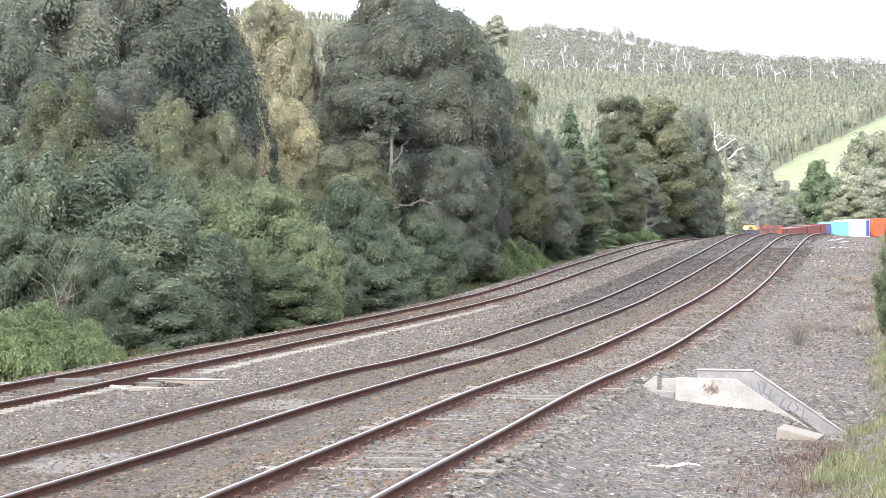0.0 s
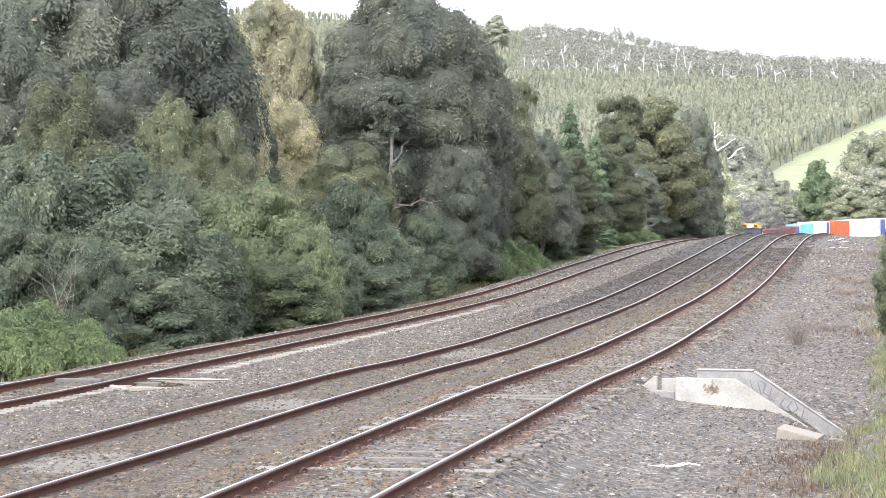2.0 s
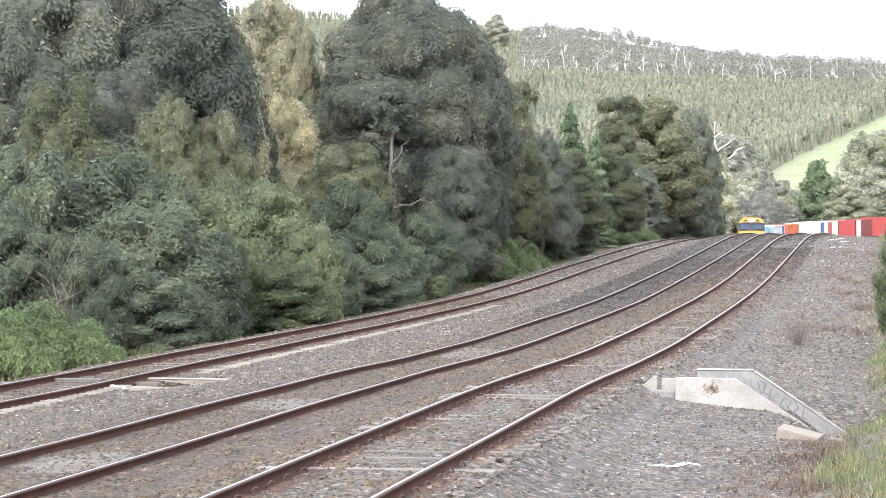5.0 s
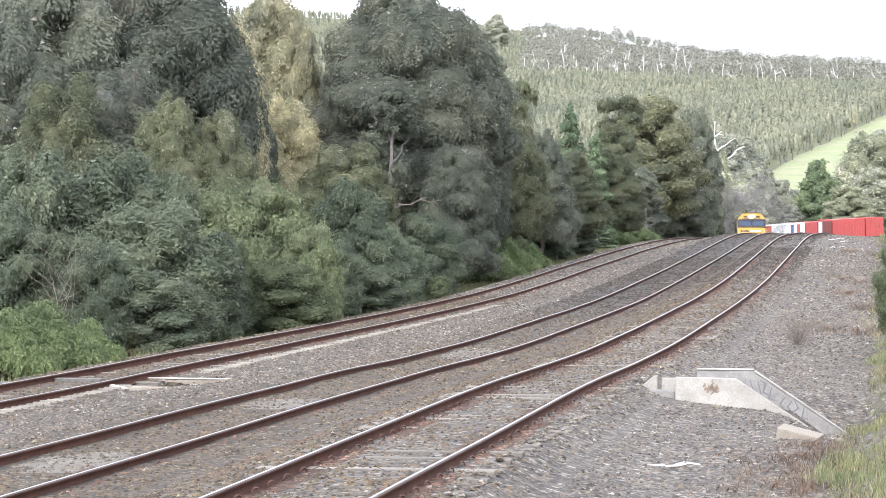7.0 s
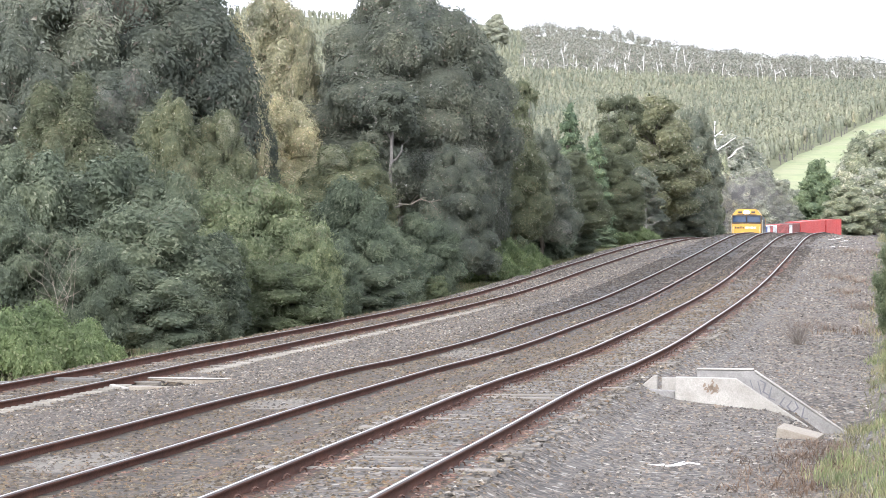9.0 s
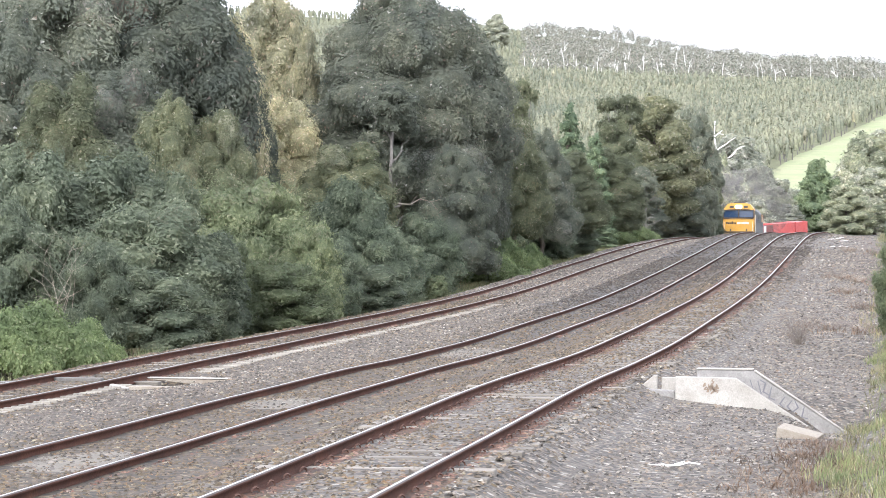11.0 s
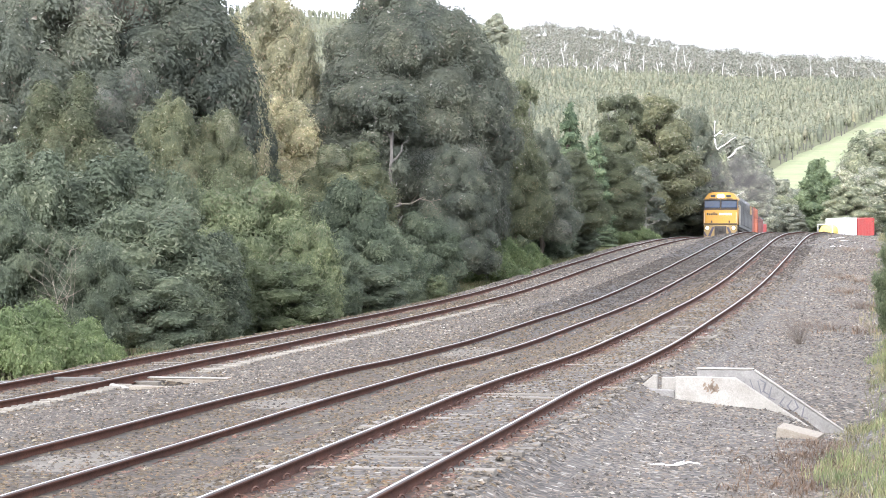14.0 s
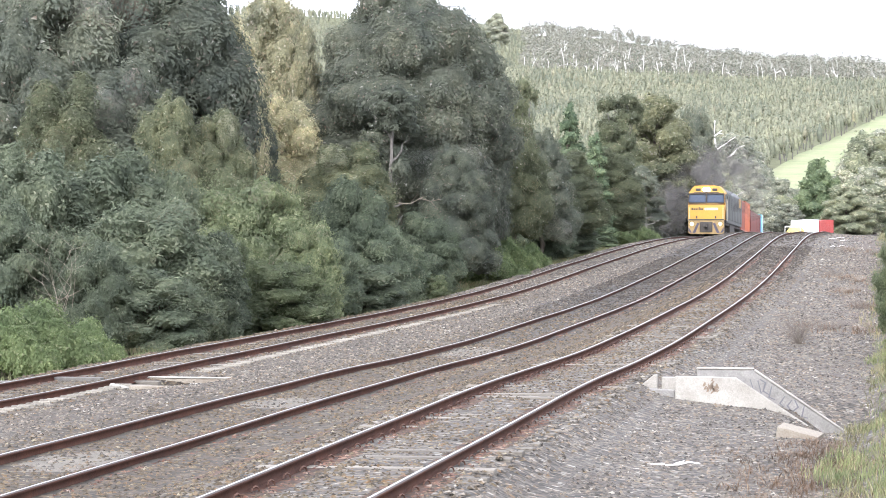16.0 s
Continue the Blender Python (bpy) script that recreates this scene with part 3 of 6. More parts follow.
def foliage(rng, lobes, cell, sprays, per, reach, leaf, lift, loose, wave=0.7):
    """A close skin of overlapping leaves over the outside of several lobes, in uneven clumps, with loose sprays standing out of it."""
    C, R = np.array([c for c, _ in lobes], float), np.array([r for _, r in lobes], float)
    area = 4 * math.pi * ((R[:, 0] * R[:, 1]) ** 1.6 / 3 + 2 * (R[:, 0] * R[:, 2]) ** 1.6 / 3) ** (1 / 1.6)
    waves = ball(rng, 7) * (6.28 / (wave * rng.uniform(0.6, 1.7, 7)))[:, None]
    phase = rng.uniform(0, 6.28, 7)
    middle = C[:, :2].mean(0)

    def skin(k, d, inside):
        """Keeps the points of the lobes' skins that lie on the outside of the whole crown."""
        p = C[k] + d * R[k]
        far = np.full(len(k), 9.0)
        for j in range(len(C)):
            q = np.linalg.norm((p - C[j]) / R[j], axis=1)
            far = np.where(k == j, far, np.minimum(far, q))
        axial = p[:, :2] - middle
        outward = (axial * d[:, :2]).sum(1) / (np.linalg.norm(axial, axis=1) + 0.3) + 0.6 * d[:, 2]
        return np.nonzero((far > inside) & (p[:, 2] > 0.03) & (outward > -0.2))[0]

    # the close skin: evenly strewn points on each lobe, pushed in and out into clumps
    ks, ds = [], []
    for j in range(len(C)):
        n = max(12, int(area[j] / cell))
        i = np.arange(n) + 0.5
        z = 1 - 2 * i / n
        a = 2.39996 * i + rng.uniform(0, 6.28)
        ds.append(np.stack([np.cos(a) * np.sqrt(1 - z * z), np.sin(a) * np.sqrt(1 - z * z), z], 1))
        ks.append(np.full(n, j))
    k, d = np.concatenate(ks), np.concatenate(ds)
    keep = skin(k, d, 0.86)
    k, d = k[keep], d[keep]
    n = len(k)
    out = d / R[k]
    out /= np.linalg.norm(out, axis=1)[:, None]
    p = C[k] + d * R[k]
    turn = p @ waves.T + phase
    lump = np.sin(turn).sum(1) / 3.0
    keep = lump > -1.1 + rng.normal(0, 0.1, n)
    k, p, out, turn, lump = k[keep], p[keep], out[keep], turn[keep], lump[keep]
    n = len(k)
    slope = np.cos(turn) @ waves / 3.0
    p = p + out * ((lump * 0.17 * wave + rng.normal(0, 0.04 * wave, n)) - 0.06 * wave)[:, None]
    face = out - 0.16 * wave * slope + rng.normal(size=(n, 3)) * 0.14
    face[:, 2] += 0.35
    axis = out * 0.3 + rng.normal(size=(n, 3)) * 0.7
    axis[:, 2] += lift
    size = math.sqrt(cell * 2.35)
    v, f = blades(rng, p, axis, face, size * 1.25, size * 0.8)
    # sprays
    w = area / area.sum()
    k = rng.choice(len(C), sprays * 8, p=w)
    d = ball(rng, len(k))
    keep = skin(k, d, 0.95)[:sprays]
    k, d = k[keep], d[keep]
    m = len(k)
    out = d / R[k]
    out /= np.linalg.norm(out, axis=1)[:, None]
    base = C[k] + d * R[k] * rng.uniform(0.88, 1.0, (m, 1))
    way = out + rng.normal(size=(m, 3)) * loose
    way[:, 2] += lift
    way /= np.linalg.norm(way, axis=1)[:, None]
    size = reach * rng.uniform(0.55, 1.45, m)
    j = np.repeat(np.arange(m), per)
    n = len(j)
    t = rng.rand(n) ** 0.8
    pos = base[j] + way[j] * (size[j] * t)[:, None] + rng.normal(size=(n, 3)) * (size[j] * (0.28 - 0.20 * t))[:, None]
    pos[:, 2] -= 0.22 * size[j] * t * t * (lift < 0.3)
    face = out[j] * 0.8 + rng.normal(size=(n, 3)) * 0.26
    face[:, 2] += 0.5
    axis = way[j] + rng.normal(size=(n, 3)) * 0.6
    axis[:, 2] += 0.4 * lift
    v2, f2 = blades(rng, pos, axis, face, leaf[0], leaf[1])
    # the mass of twigs and leaves close beneath the skin
    v3 = []
    for c, r in zip(C, R):
        q = c + BALL_V * r
        lump = np.sin(q @ waves.T + phase).sum(1) / 3.0
        v3.append(q + BALL_V * ((lump * 0.17 - 0.19) * wave)[:, None] * min(1.0, r.min() / wave / 0.9))
    v3 = np.concatenate(v3)
    f3 = np.concatenate([BALL_F + i * len(BALL_V) for i in range(len(C))])
    return np.concatenate([v, v2, v3]), np.concatenate([f, f2 + len(v), f3 + len(v) + len(v2)])


def limb(bm, p0, p1, r0, r1, rng, sides=6, steps=4, wander=0.08):
    p0, p1 = Vector(p0), Vector(p1)
    length = (p1 - p0).length
    pts = [p0.lerp(p1, i / steps) + (Vector(rng.normal(size=3)) * wander * length * 0.5 if 0 < i < steps else Vector()) for i in range(steps + 1)]
    rings = []
    for i, p in enumerate(pts):
        q = (pts[min(i + 1, steps)] - pts[max(i - 1, 0)]).to_track_quat("Z", "Y").to_matrix()
        r = r0 + (r1 - r0) * i / steps
        rings.append([bm.verts.new(p + q @ Vector((math.cos(6.2832 * k / sides) * r, math.sin(6.2832 * k / sides) * r, 0))) for k in range(sides)])
    for a, b in zip(rings, rings[1:]):
        for k in range(sides):
            j = (k + 1) % sides
            bm.faces.new((a[k], a[j], b[j], b[k]))
    bm.faces.new(rings[0][::-1])
    bm.faces.new(rings[-1])
    return pts


def build_tree(name, seed, lobes, cell, sprays, per, reach, leaf, lift, loose, bark, leaf_mat, trunk_r, fork=0.35, stems=1, wave=0.7):
    """A plant with one or more tapered stems, limbs into its lobes, and a crown of small leaves."""
    rng = np.random.RandomState(seed)
    root = new(name)
    bm = bmesh.new()
    for s in range(stems):
        a = 6.28 * s / max(1, stems) + rng.uniform(0, 1)
        foot = (math.cos(a) * 0.25 * (stems > 1), math.sin(a) * 0.25 * (stems > 1), -0.3)
        lobe = lobes[-1 - s % len(lobes)]
        top = (lobe[0][0] * 0.8, lobe[0][1] * 0.8, lobe[0][2] + lobe[1][2] * 0.3)
        pts = limb(bm, foot, top, trunk_r, trunk_r * 0.25, rng, 8, 6, 0.035)
        for j in rng.permutation(len(lobes))[: max(4, 18 // stems)]:
            p = pts[min(5, max(1, int(6 * rng.uniform(fork, 0.9))))]
            c, r = lobes[j]
            tip = Vector(c) + Vector(ball(rng, 1)[0]) * min(r) * 0.7
            if tip.z > p.z - 0.5:
                q = limb(bm, p, tip, trunk_r * 0.34, min(0.02, trunk_r * 0.15), rng, 4, 3, 0.1)
                limb(bm, q[2], Vector(c) + Vector(ball(rng, 1)[0]) * min(r) * 0.9, trunk_r * 0.14, 0.008, rng, 3, 2, 0.1)
    part("trunk", bm, bark, root)
    v, f = foliage(rng, lobes, cell, sprays, per, reach, leaf, lift, loose, wave)
    raw("crown", v, f, leaf_mat, root, smooth=True)
    return root


KINDS = {}


def dome_lobes(rng, h, w, low, n, shape, lobe=0.46, tall=0.11):
    """Rounded masses wound about the trunk; shape gives the crown's half width from its foot to its top."""
    out = []
    for i in range(n):
        k = (i + 0.5) / n
        r = w / 2 * float(np.interp(k, np.linspace(0, 1, len(shape)), shape))
        z = h * (low + (0.955 - tall - low) * k) * rng.uniform(0.97, 1.03)
        a = i * 2.4 + rng.uniform(-0.3, 0.3)
        q = rng.uniform(0.8, 1.2)
        out.append(((math.cos(a) * r * 0.56, math.sin(a) * r * 0.56, z), (r * lobe * q + 0.15, r * lobe * q + 0.15, h * tall * rng.uniform(0.8, 1.25))))
    return out


EGG = (0.75, 1.0, 0.95, 0.85, 0.62, 0.38)


def define_kinds():
    rng = random.Random(11)
    for i, (mat, key, shape) in enumerate([(M_GUM, "gum_a", EGG), (M_GUM, "gum_b", (0.8, 0.85, 1.0, 0.95, 0.8, 0.5)), (M_GUM, "gum_c", (0.9, 1.0, 0.8, 0.9, 0.55, 0.35)),
                                           (M_GUM_OLIVE, "olive_a", EGG), (M_GUM_OLIVE, "olive_b", (0.7, 1.0, 1.0, 0.8, 0.7, 0.4)), (M_GUM_SUN_TINT, "sunlit", (0.9, 1.0, 0.95, 0.9, 0.8, 0.5))]):
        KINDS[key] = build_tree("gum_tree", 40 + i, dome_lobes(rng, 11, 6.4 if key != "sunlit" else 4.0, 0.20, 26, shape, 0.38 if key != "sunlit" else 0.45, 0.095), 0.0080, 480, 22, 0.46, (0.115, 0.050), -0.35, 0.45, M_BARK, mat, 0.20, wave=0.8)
    KINDS["broad"] = build_tree("gum_tree", 61, dome_lobes(rng, 13, 8.6, 0.20, 38, (0.72, 0.9, 1.0, 1.0, 0.84, 0.66, 0.45), 0.40, 0.085), 0.0052, 1300, 24, 0.45, (0.110, 0.046), -0.3, 0.45, M_BARK, M_GUM_DARK, 0.26, stems=2, wave=0.8)
    for i, (mat, key, lift, loose) in enumerate([(M_WATTLE, "wattle_a", 0.7, 0.4), (M_WATTLE, "wattle_b", 0.35, 0.5), (M_BLUEGREEN, "wattle_c", 0.5, 0.4), (M_BLUEGREEN, "blue", 0.2, 0.5), (M_BRIGHT, "bright", 1.1, 0.3)]):
        lobes = dome_lobes(rng, 4.4, 4.0, 0.05, 19, (0.85, 1.0, 1.0, 0.86, 0.6), 0.34, 0.12)
        KINDS[key] = build_tree("wattle_shrub", 70 + i, lobes, 0.0070, 430, 24, 0.44 if key != "bright" else 0.62, (0.095, 0.034), lift, loose, M_BARK_DARK, mat, 0.035, 0.1, 6, 0.5)
    lobes = [((-1.3 + 2.6 * (j % 7) / 6 + rng.uniform(-0.2, 0.2), rng.uniform(-0.9, 0.9), rng.uniform(0.2, 1.35 - 0.3 * abs((j % 7) - 3))), (0.55, 0.55, 0.36)) for j in range(20)]
    KINDS["bramble"] = build_tree("bramble_thicket", 80, lobes, 0.0040, 260, 18, 0.22, (0.066, 0.050), 0.2, 0.6, M_STRAW, M_BRAMBLE, 0.012, 0.1, 9, 0.35)
    for i, (mat, key) in enumerate([(M_GUM, "far_gum"), (M_GUM_OLIVE, "far_olive"), (M_GUM_SUN_YELLOW, "far_yellow"), (M_GUM_SUN_HAZE, "pale"), (M_GUM_BROWN_SUNNED, "brown"), (M_FAR_GREEN, "green")]):
        KINDS[key] = build_tree("gum_tree", 90 + i, dome_lobes(rng, 13, 8, 0.12 if key != "far_yellow" else 0.2, 30, EGG if key != "green" else (1.0, 0.95, 0.8, 0.6, 0.4, 0.2), 0.33, 0.075), 0.014 if mat in (M_GUM, M_GUM_OLIVE, M_GUM_SUN_YELLOW) else 0.042, 130, 14, 0.6, (0.24, 0.13), -0.3, 0.45, M_BARK, mat, 0.22, wave=0.85)
    umbrella = [((math.cos(a) * r, math.sin(a) * r, z), (s, s, s * 0.42)) for a, r, z, s in ((0.3, 2.0, 9.6, 1.3), (1.9, 1.6, 10.4, 1.2), (3.4, 2.2, 9.2, 1.3), (4.6, 1.2, 10.6, 1.3), (5.6, 2.4, 8.4, 1.0), (2.7, 2.6, 7.2, 0.8), (0.9, 1.0, 10.9, 1.0))]
    KINDS["open"] = build_tree("gum_tree", 86, umbrella, 0.022, 150, 20, 0.42, (0.20, 0.10), -0.1, 0.45, M_BARK_PALE, M_GUM_OLIVE, 0.17, 0.5, 2, 0.6)
    for key, seed, wide in (("conifer", 85, 1.75), ("conifer_bush", 87, 2.6)):
        lobes = [((math.cos(2.4 * j) * wide * 0.42 * (1 - j / 25) ** 0.6, math.sin(2.4 * j) * wide * 0.42 * (1 - j / 25) ** 0.6, 0.9 + 0.39 * j), (wide * 0.62 * (1 - j / 25) ** 0.6, wide * 0.62 * (1 - j / 25) ** 0.6, 0.45)) for j in range(24)]
        KINDS[key] = build_tree("conifer_tree", seed, lobes, 0.014, 260, 22, 0.42, (0.17, 0.06), -0.05, 0.3, M_BARK_DARK, M_CONIFER, 0.16, 0.1, 1, 0.6)
    for ob in KINDS.values():
        ob.location = (0, -400, ground_at(0, -400))


LABELS = {
    "gum_a": ("tall dark olive gum tree with reddish dead leaves", "tree", "gum trees along the line"),
    "gum_b": ("tall grey-green gum tree in the dense roadside wood", "tree", "gum trees along the line"),
    "gum_c": ("grey-olive gum tree with dense rounded leaf masses", "tree", "gum trees along the line"),
    "wattle_c": ("blue-grey rounded wattle shrub at the wood's edge", "shrub", "shrubs along the line"),
    "open": ("slender gum tree with an open umbrella crown", "tree", "gum trees along the line"),
    "conifer_bush": ("low dark green young conifer at the wood's edge", "tree", "conifers"),
    "olive_a": ("olive-brown gum tree with drooping leaf sprays", "tree", "gum trees along the line"),
    "olive_b": ("olive gum sapling with drooping pale tips", "tree", "gum trees along the line"),
    "sunlit": ("olive gum tree in open leaf, sunlight painted into its pale colour", "tree", "gum trees along the line"),
    "broad": ("broad dark gum tree with pale forked trunk", "tree", "gum trees along the line"),
    "wattle_a": ("grey-green wattle shrub beside the ballast", "shrub", "shrubs along the line"),
    "wattle_b": ("dense sage-green wattle shrub at the wood's edge", "shrub", "shrubs along the line"),
    "blue": ("blue-green young wattle shrub beside the track", "shrub", "shrubs along the line"),
    "bright": ("feathery bright green shrub beside the track", "shrub", "shrubs along the line"),
    "far_gum": ("grey-green gum tree beyond the crest", "tree", "gum trees beyond the crest"),
    "far_olive": ("olive gum tree beyond the crest", "tree", "gum trees beyond the crest"),
    "far_yellow": ("gum tree beside the crest, passing sunlight painted as yellow-green leaves", "tree", "gum trees beyond the crest"),
    "pale": ("grey-green gum tree in the valley, sun and haze painted into its pale leaves", "tree", "gum trees in the valley"),
    "brown": ("brownish gum tree in the valley, sunlight painted into its leaf colour", "tree", "gum trees in the valley"),
    "green": ("mid green dense young tree in the valley", "tree", "gum trees in the valley"),
    "bramble": ("low bright green bramble thicket beside the track", "bramble", "brambles along the line"),
    "conifer": ("dark green conifer among the gum trees", "tree", "conifers"),
}
NOMINAL = {}
USED = set()


def measure_kinds():
    for key, ob in KINDS.items():
        me = max((c.data for c in ob.children), key=lambda d: len(d.vertices))
        co = np.empty(len(me.vertices) * 3, np.float32)
        me.vertices.foreach_get("co", co)
        co = co.reshape(-1, 3)
        NOMINAL[key] = (float(np.percentile(co[:, 2], 99.5)), float(2 * np.percentile(np.abs(co[:, 0]), 96)))


def plant(kind, x, y, height, width, turn=0.0):
    h, w = NOMINAL[kind]
    s, k = width / w, height / h
    m = Matrix.LocRotScale((x, y, ground_at(x, y) - 0.05), Euler((0, 0, radians(turn))), (s, s, k))
    if kind in USED:
        q = KINDS[kind].scale
        ob = copy_thing(KINDS[kind], Matrix.LocRotScale(m.translation, Euler((0, 0, radians(turn))), (s / q.x, s / q.y, k / q.z)))
    else:
        USED.add(kind)
        ob = KINDS[kind]
        ob.matrix_basis = m
    label, category, group = LABELS[kind]
    return tagged(ob, label, category, group)


def build_wood():
    define_kinds()
    measure_kinds()
    for i, (kind, x, y, h, w) in enumerate([
        ('gum_a', -15.1, 97, 13.4, 7.2),
        ('gum_b', -11.2, 101, 13.9, 6.8),
        ('gum_c', -15.7, 90, 10.9, 4.9),
        ('gum_a', -11.2, 89, 9.1, 5.0),
        ('olive_a', -13.0, 86, 8.3, 4.3),
        ('olive_b', -7.8, 87, 7.2, 2.9),
        ('gum_b', -10.5, 106, 13.2, 4.1),
        ('gum_c', -8.0, 104, 8.8, 2.6),
        ('gum_b', -18.9, 110, 15.7, 7.4),
        ('gum_c', -15.0, 108, 15.2, 7.0),
        ('olive_a', -9.4, 86, 7.7, 3.3),
        ('gum_a', -8.9, 103, 10.8, 3.0),
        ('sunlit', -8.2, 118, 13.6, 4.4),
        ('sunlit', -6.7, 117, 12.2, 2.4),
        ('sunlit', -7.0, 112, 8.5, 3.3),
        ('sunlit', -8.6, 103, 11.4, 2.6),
        ('broad', -1.6, 116, 13.8, 9.0),
        ('gum_c', 1.8, 123, 11.7, 3.0),
        ('olive_b', -4.0, 103, 6.3, 4.4),
        ('gum_c', 0.5, 109, 6.3, 3.6),
        ('olive_b', 3.5, 130, 8.0, 3.8),
        ('gum_c', 5.3, 139, 7.3, 4.1),
        ('open', 4.6, 152, 10.7, 2.6),
        ('conifer', 8.1, 160, 9.3, 2.9),
        ('conifer', 10.1, 167, 7.6, 2.6),
        ('olive_a', 7.2, 148, 6.4, 4.7),
        ('olive_a', 11.1, 170, 6.7, 5.0),
        ('open', 14.2, 202, 12.2, 4.8),
        ('far_olive', 13.2, 195, 9.6, 5.3),
        ('far_yellow', 17.8, 214, 12.8, 8.4),
        ('far_gum', 22.6, 226, 12.5, 4.8),
        ('far_gum', 14.1, 190, 6.2, 4.7),
        ('far_gum', 20.3, 222, 7.0, 6.0),
        ('far_olive', 25.2, 240, 7.9, 3.2),
        ('wattle_b', -10.6, 79, 5.8, 4.8),
        ('wattle_b', -12.9, 77, 6.0, 3.6),
        ('wattle_a', -12.2, 70, 4.3, 2.7),
        ('wattle_b', -8.5, 79, 5.1, 2.8),
        ('wattle_a', -8.3, 70, 4.1, 4.3),
        ('wattle_a', -9.0, 65, 3.1, 2.0),
        ('wattle_b', -6.9, 71, 3.4, 2.7),
        ('wattle_b', -7.6, 66, 2.3, 3.0),
        ('bright', -5.9, 78, 5.0, 4.0),
        ('bright', -4.2, 77, 3.6, 2.1),
        ('bright', -6.4, 73, 3.3, 2.0),
        ('bright', -5.1, 74, 2.5, 3.3),
        ('blue', -3.3, 92, 4.9, 3.3),
        ('blue', -2.4, 91, 3.2, 2.7),
        ('blue', -3.7, 85, 2.8, 1.9),
        ('wattle_b', -2.9, 88, 2.0, 3.2),
        ('wattle_c', -0.7, 104, 3.7, 3.0),
        ('wattle_c', -1.9, 99, 2.7, 2.7),
        ('bright', -0.3, 99, 1.2, 1.0),
        ('wattle_c', 5.8, 142, 3.1, 3.5),
        ('conifer_bush', 9.8, 164, 2.6, 2.8),
        ('wattle_b', 7.3, 150, 2.3, 3.7),
        ('wattle_b', 21.9, 226, 2.9, 3.6),
        ('wattle_a', 25.0, 236, 3.5, 2.7),
        ('gum_b', 1.5, 131, 6.8, 4.4),
        ('wattle_c', 2.5, 136, 5.3, 4.3),
        ('wattle_b', 4.1, 141, 3.3, 2.9),
        ('conifer_bush', 2.7, 134, 3.1, 1.8),
        ('olive_b', 4.7, 143, 5.5, 4.8),
        ('bramble', 1.8, 118, 2.3, 3.2),
        ('bramble', 3.3, 123, 1.9, 3.0),
        ('bramble', 4.6, 128, 1.5, 2.0),
        ('bramble', 2.2, 115, 1.6, 3.9),
        ('bramble', 13.3, 181, 2.1, 3.7),
        ('bramble', 11.9, 176, 1.5, 3.2),
        ('bramble', 14.3, 184, 1.6, 3.3),
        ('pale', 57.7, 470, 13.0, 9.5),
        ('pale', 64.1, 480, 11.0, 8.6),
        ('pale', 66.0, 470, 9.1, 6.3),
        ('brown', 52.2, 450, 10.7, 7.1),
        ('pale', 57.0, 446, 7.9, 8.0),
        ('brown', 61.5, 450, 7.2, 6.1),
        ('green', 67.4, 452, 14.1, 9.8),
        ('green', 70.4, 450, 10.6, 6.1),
        ('bramble', -9.0, 57, 1.7, 2.9),
        ('bramble', -9.5, 55, 1.6, 2.4),
        ('bramble', -8.4, 60, 1.2, 1.8),
        ('bramble', -3.8, 75, 0.3, 2.0),
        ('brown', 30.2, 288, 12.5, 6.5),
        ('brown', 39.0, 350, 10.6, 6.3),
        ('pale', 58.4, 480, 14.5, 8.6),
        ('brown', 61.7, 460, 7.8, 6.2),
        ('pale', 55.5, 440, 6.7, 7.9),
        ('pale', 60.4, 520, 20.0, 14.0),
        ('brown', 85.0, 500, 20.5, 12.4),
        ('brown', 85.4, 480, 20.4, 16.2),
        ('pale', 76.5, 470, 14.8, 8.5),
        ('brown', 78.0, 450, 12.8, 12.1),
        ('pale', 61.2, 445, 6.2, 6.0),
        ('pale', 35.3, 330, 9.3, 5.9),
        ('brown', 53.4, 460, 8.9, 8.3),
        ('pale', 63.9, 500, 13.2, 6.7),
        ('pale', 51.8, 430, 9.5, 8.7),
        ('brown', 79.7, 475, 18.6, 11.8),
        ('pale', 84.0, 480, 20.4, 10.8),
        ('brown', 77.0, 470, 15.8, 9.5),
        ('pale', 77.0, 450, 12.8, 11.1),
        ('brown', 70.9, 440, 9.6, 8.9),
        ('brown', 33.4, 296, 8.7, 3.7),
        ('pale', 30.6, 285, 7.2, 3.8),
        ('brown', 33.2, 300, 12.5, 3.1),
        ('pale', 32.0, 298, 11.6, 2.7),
    ]):
        plant(kind, x, y, h, w, i * 77 % 360 if kind != "bramble" else i * 77 % 40 - 20)


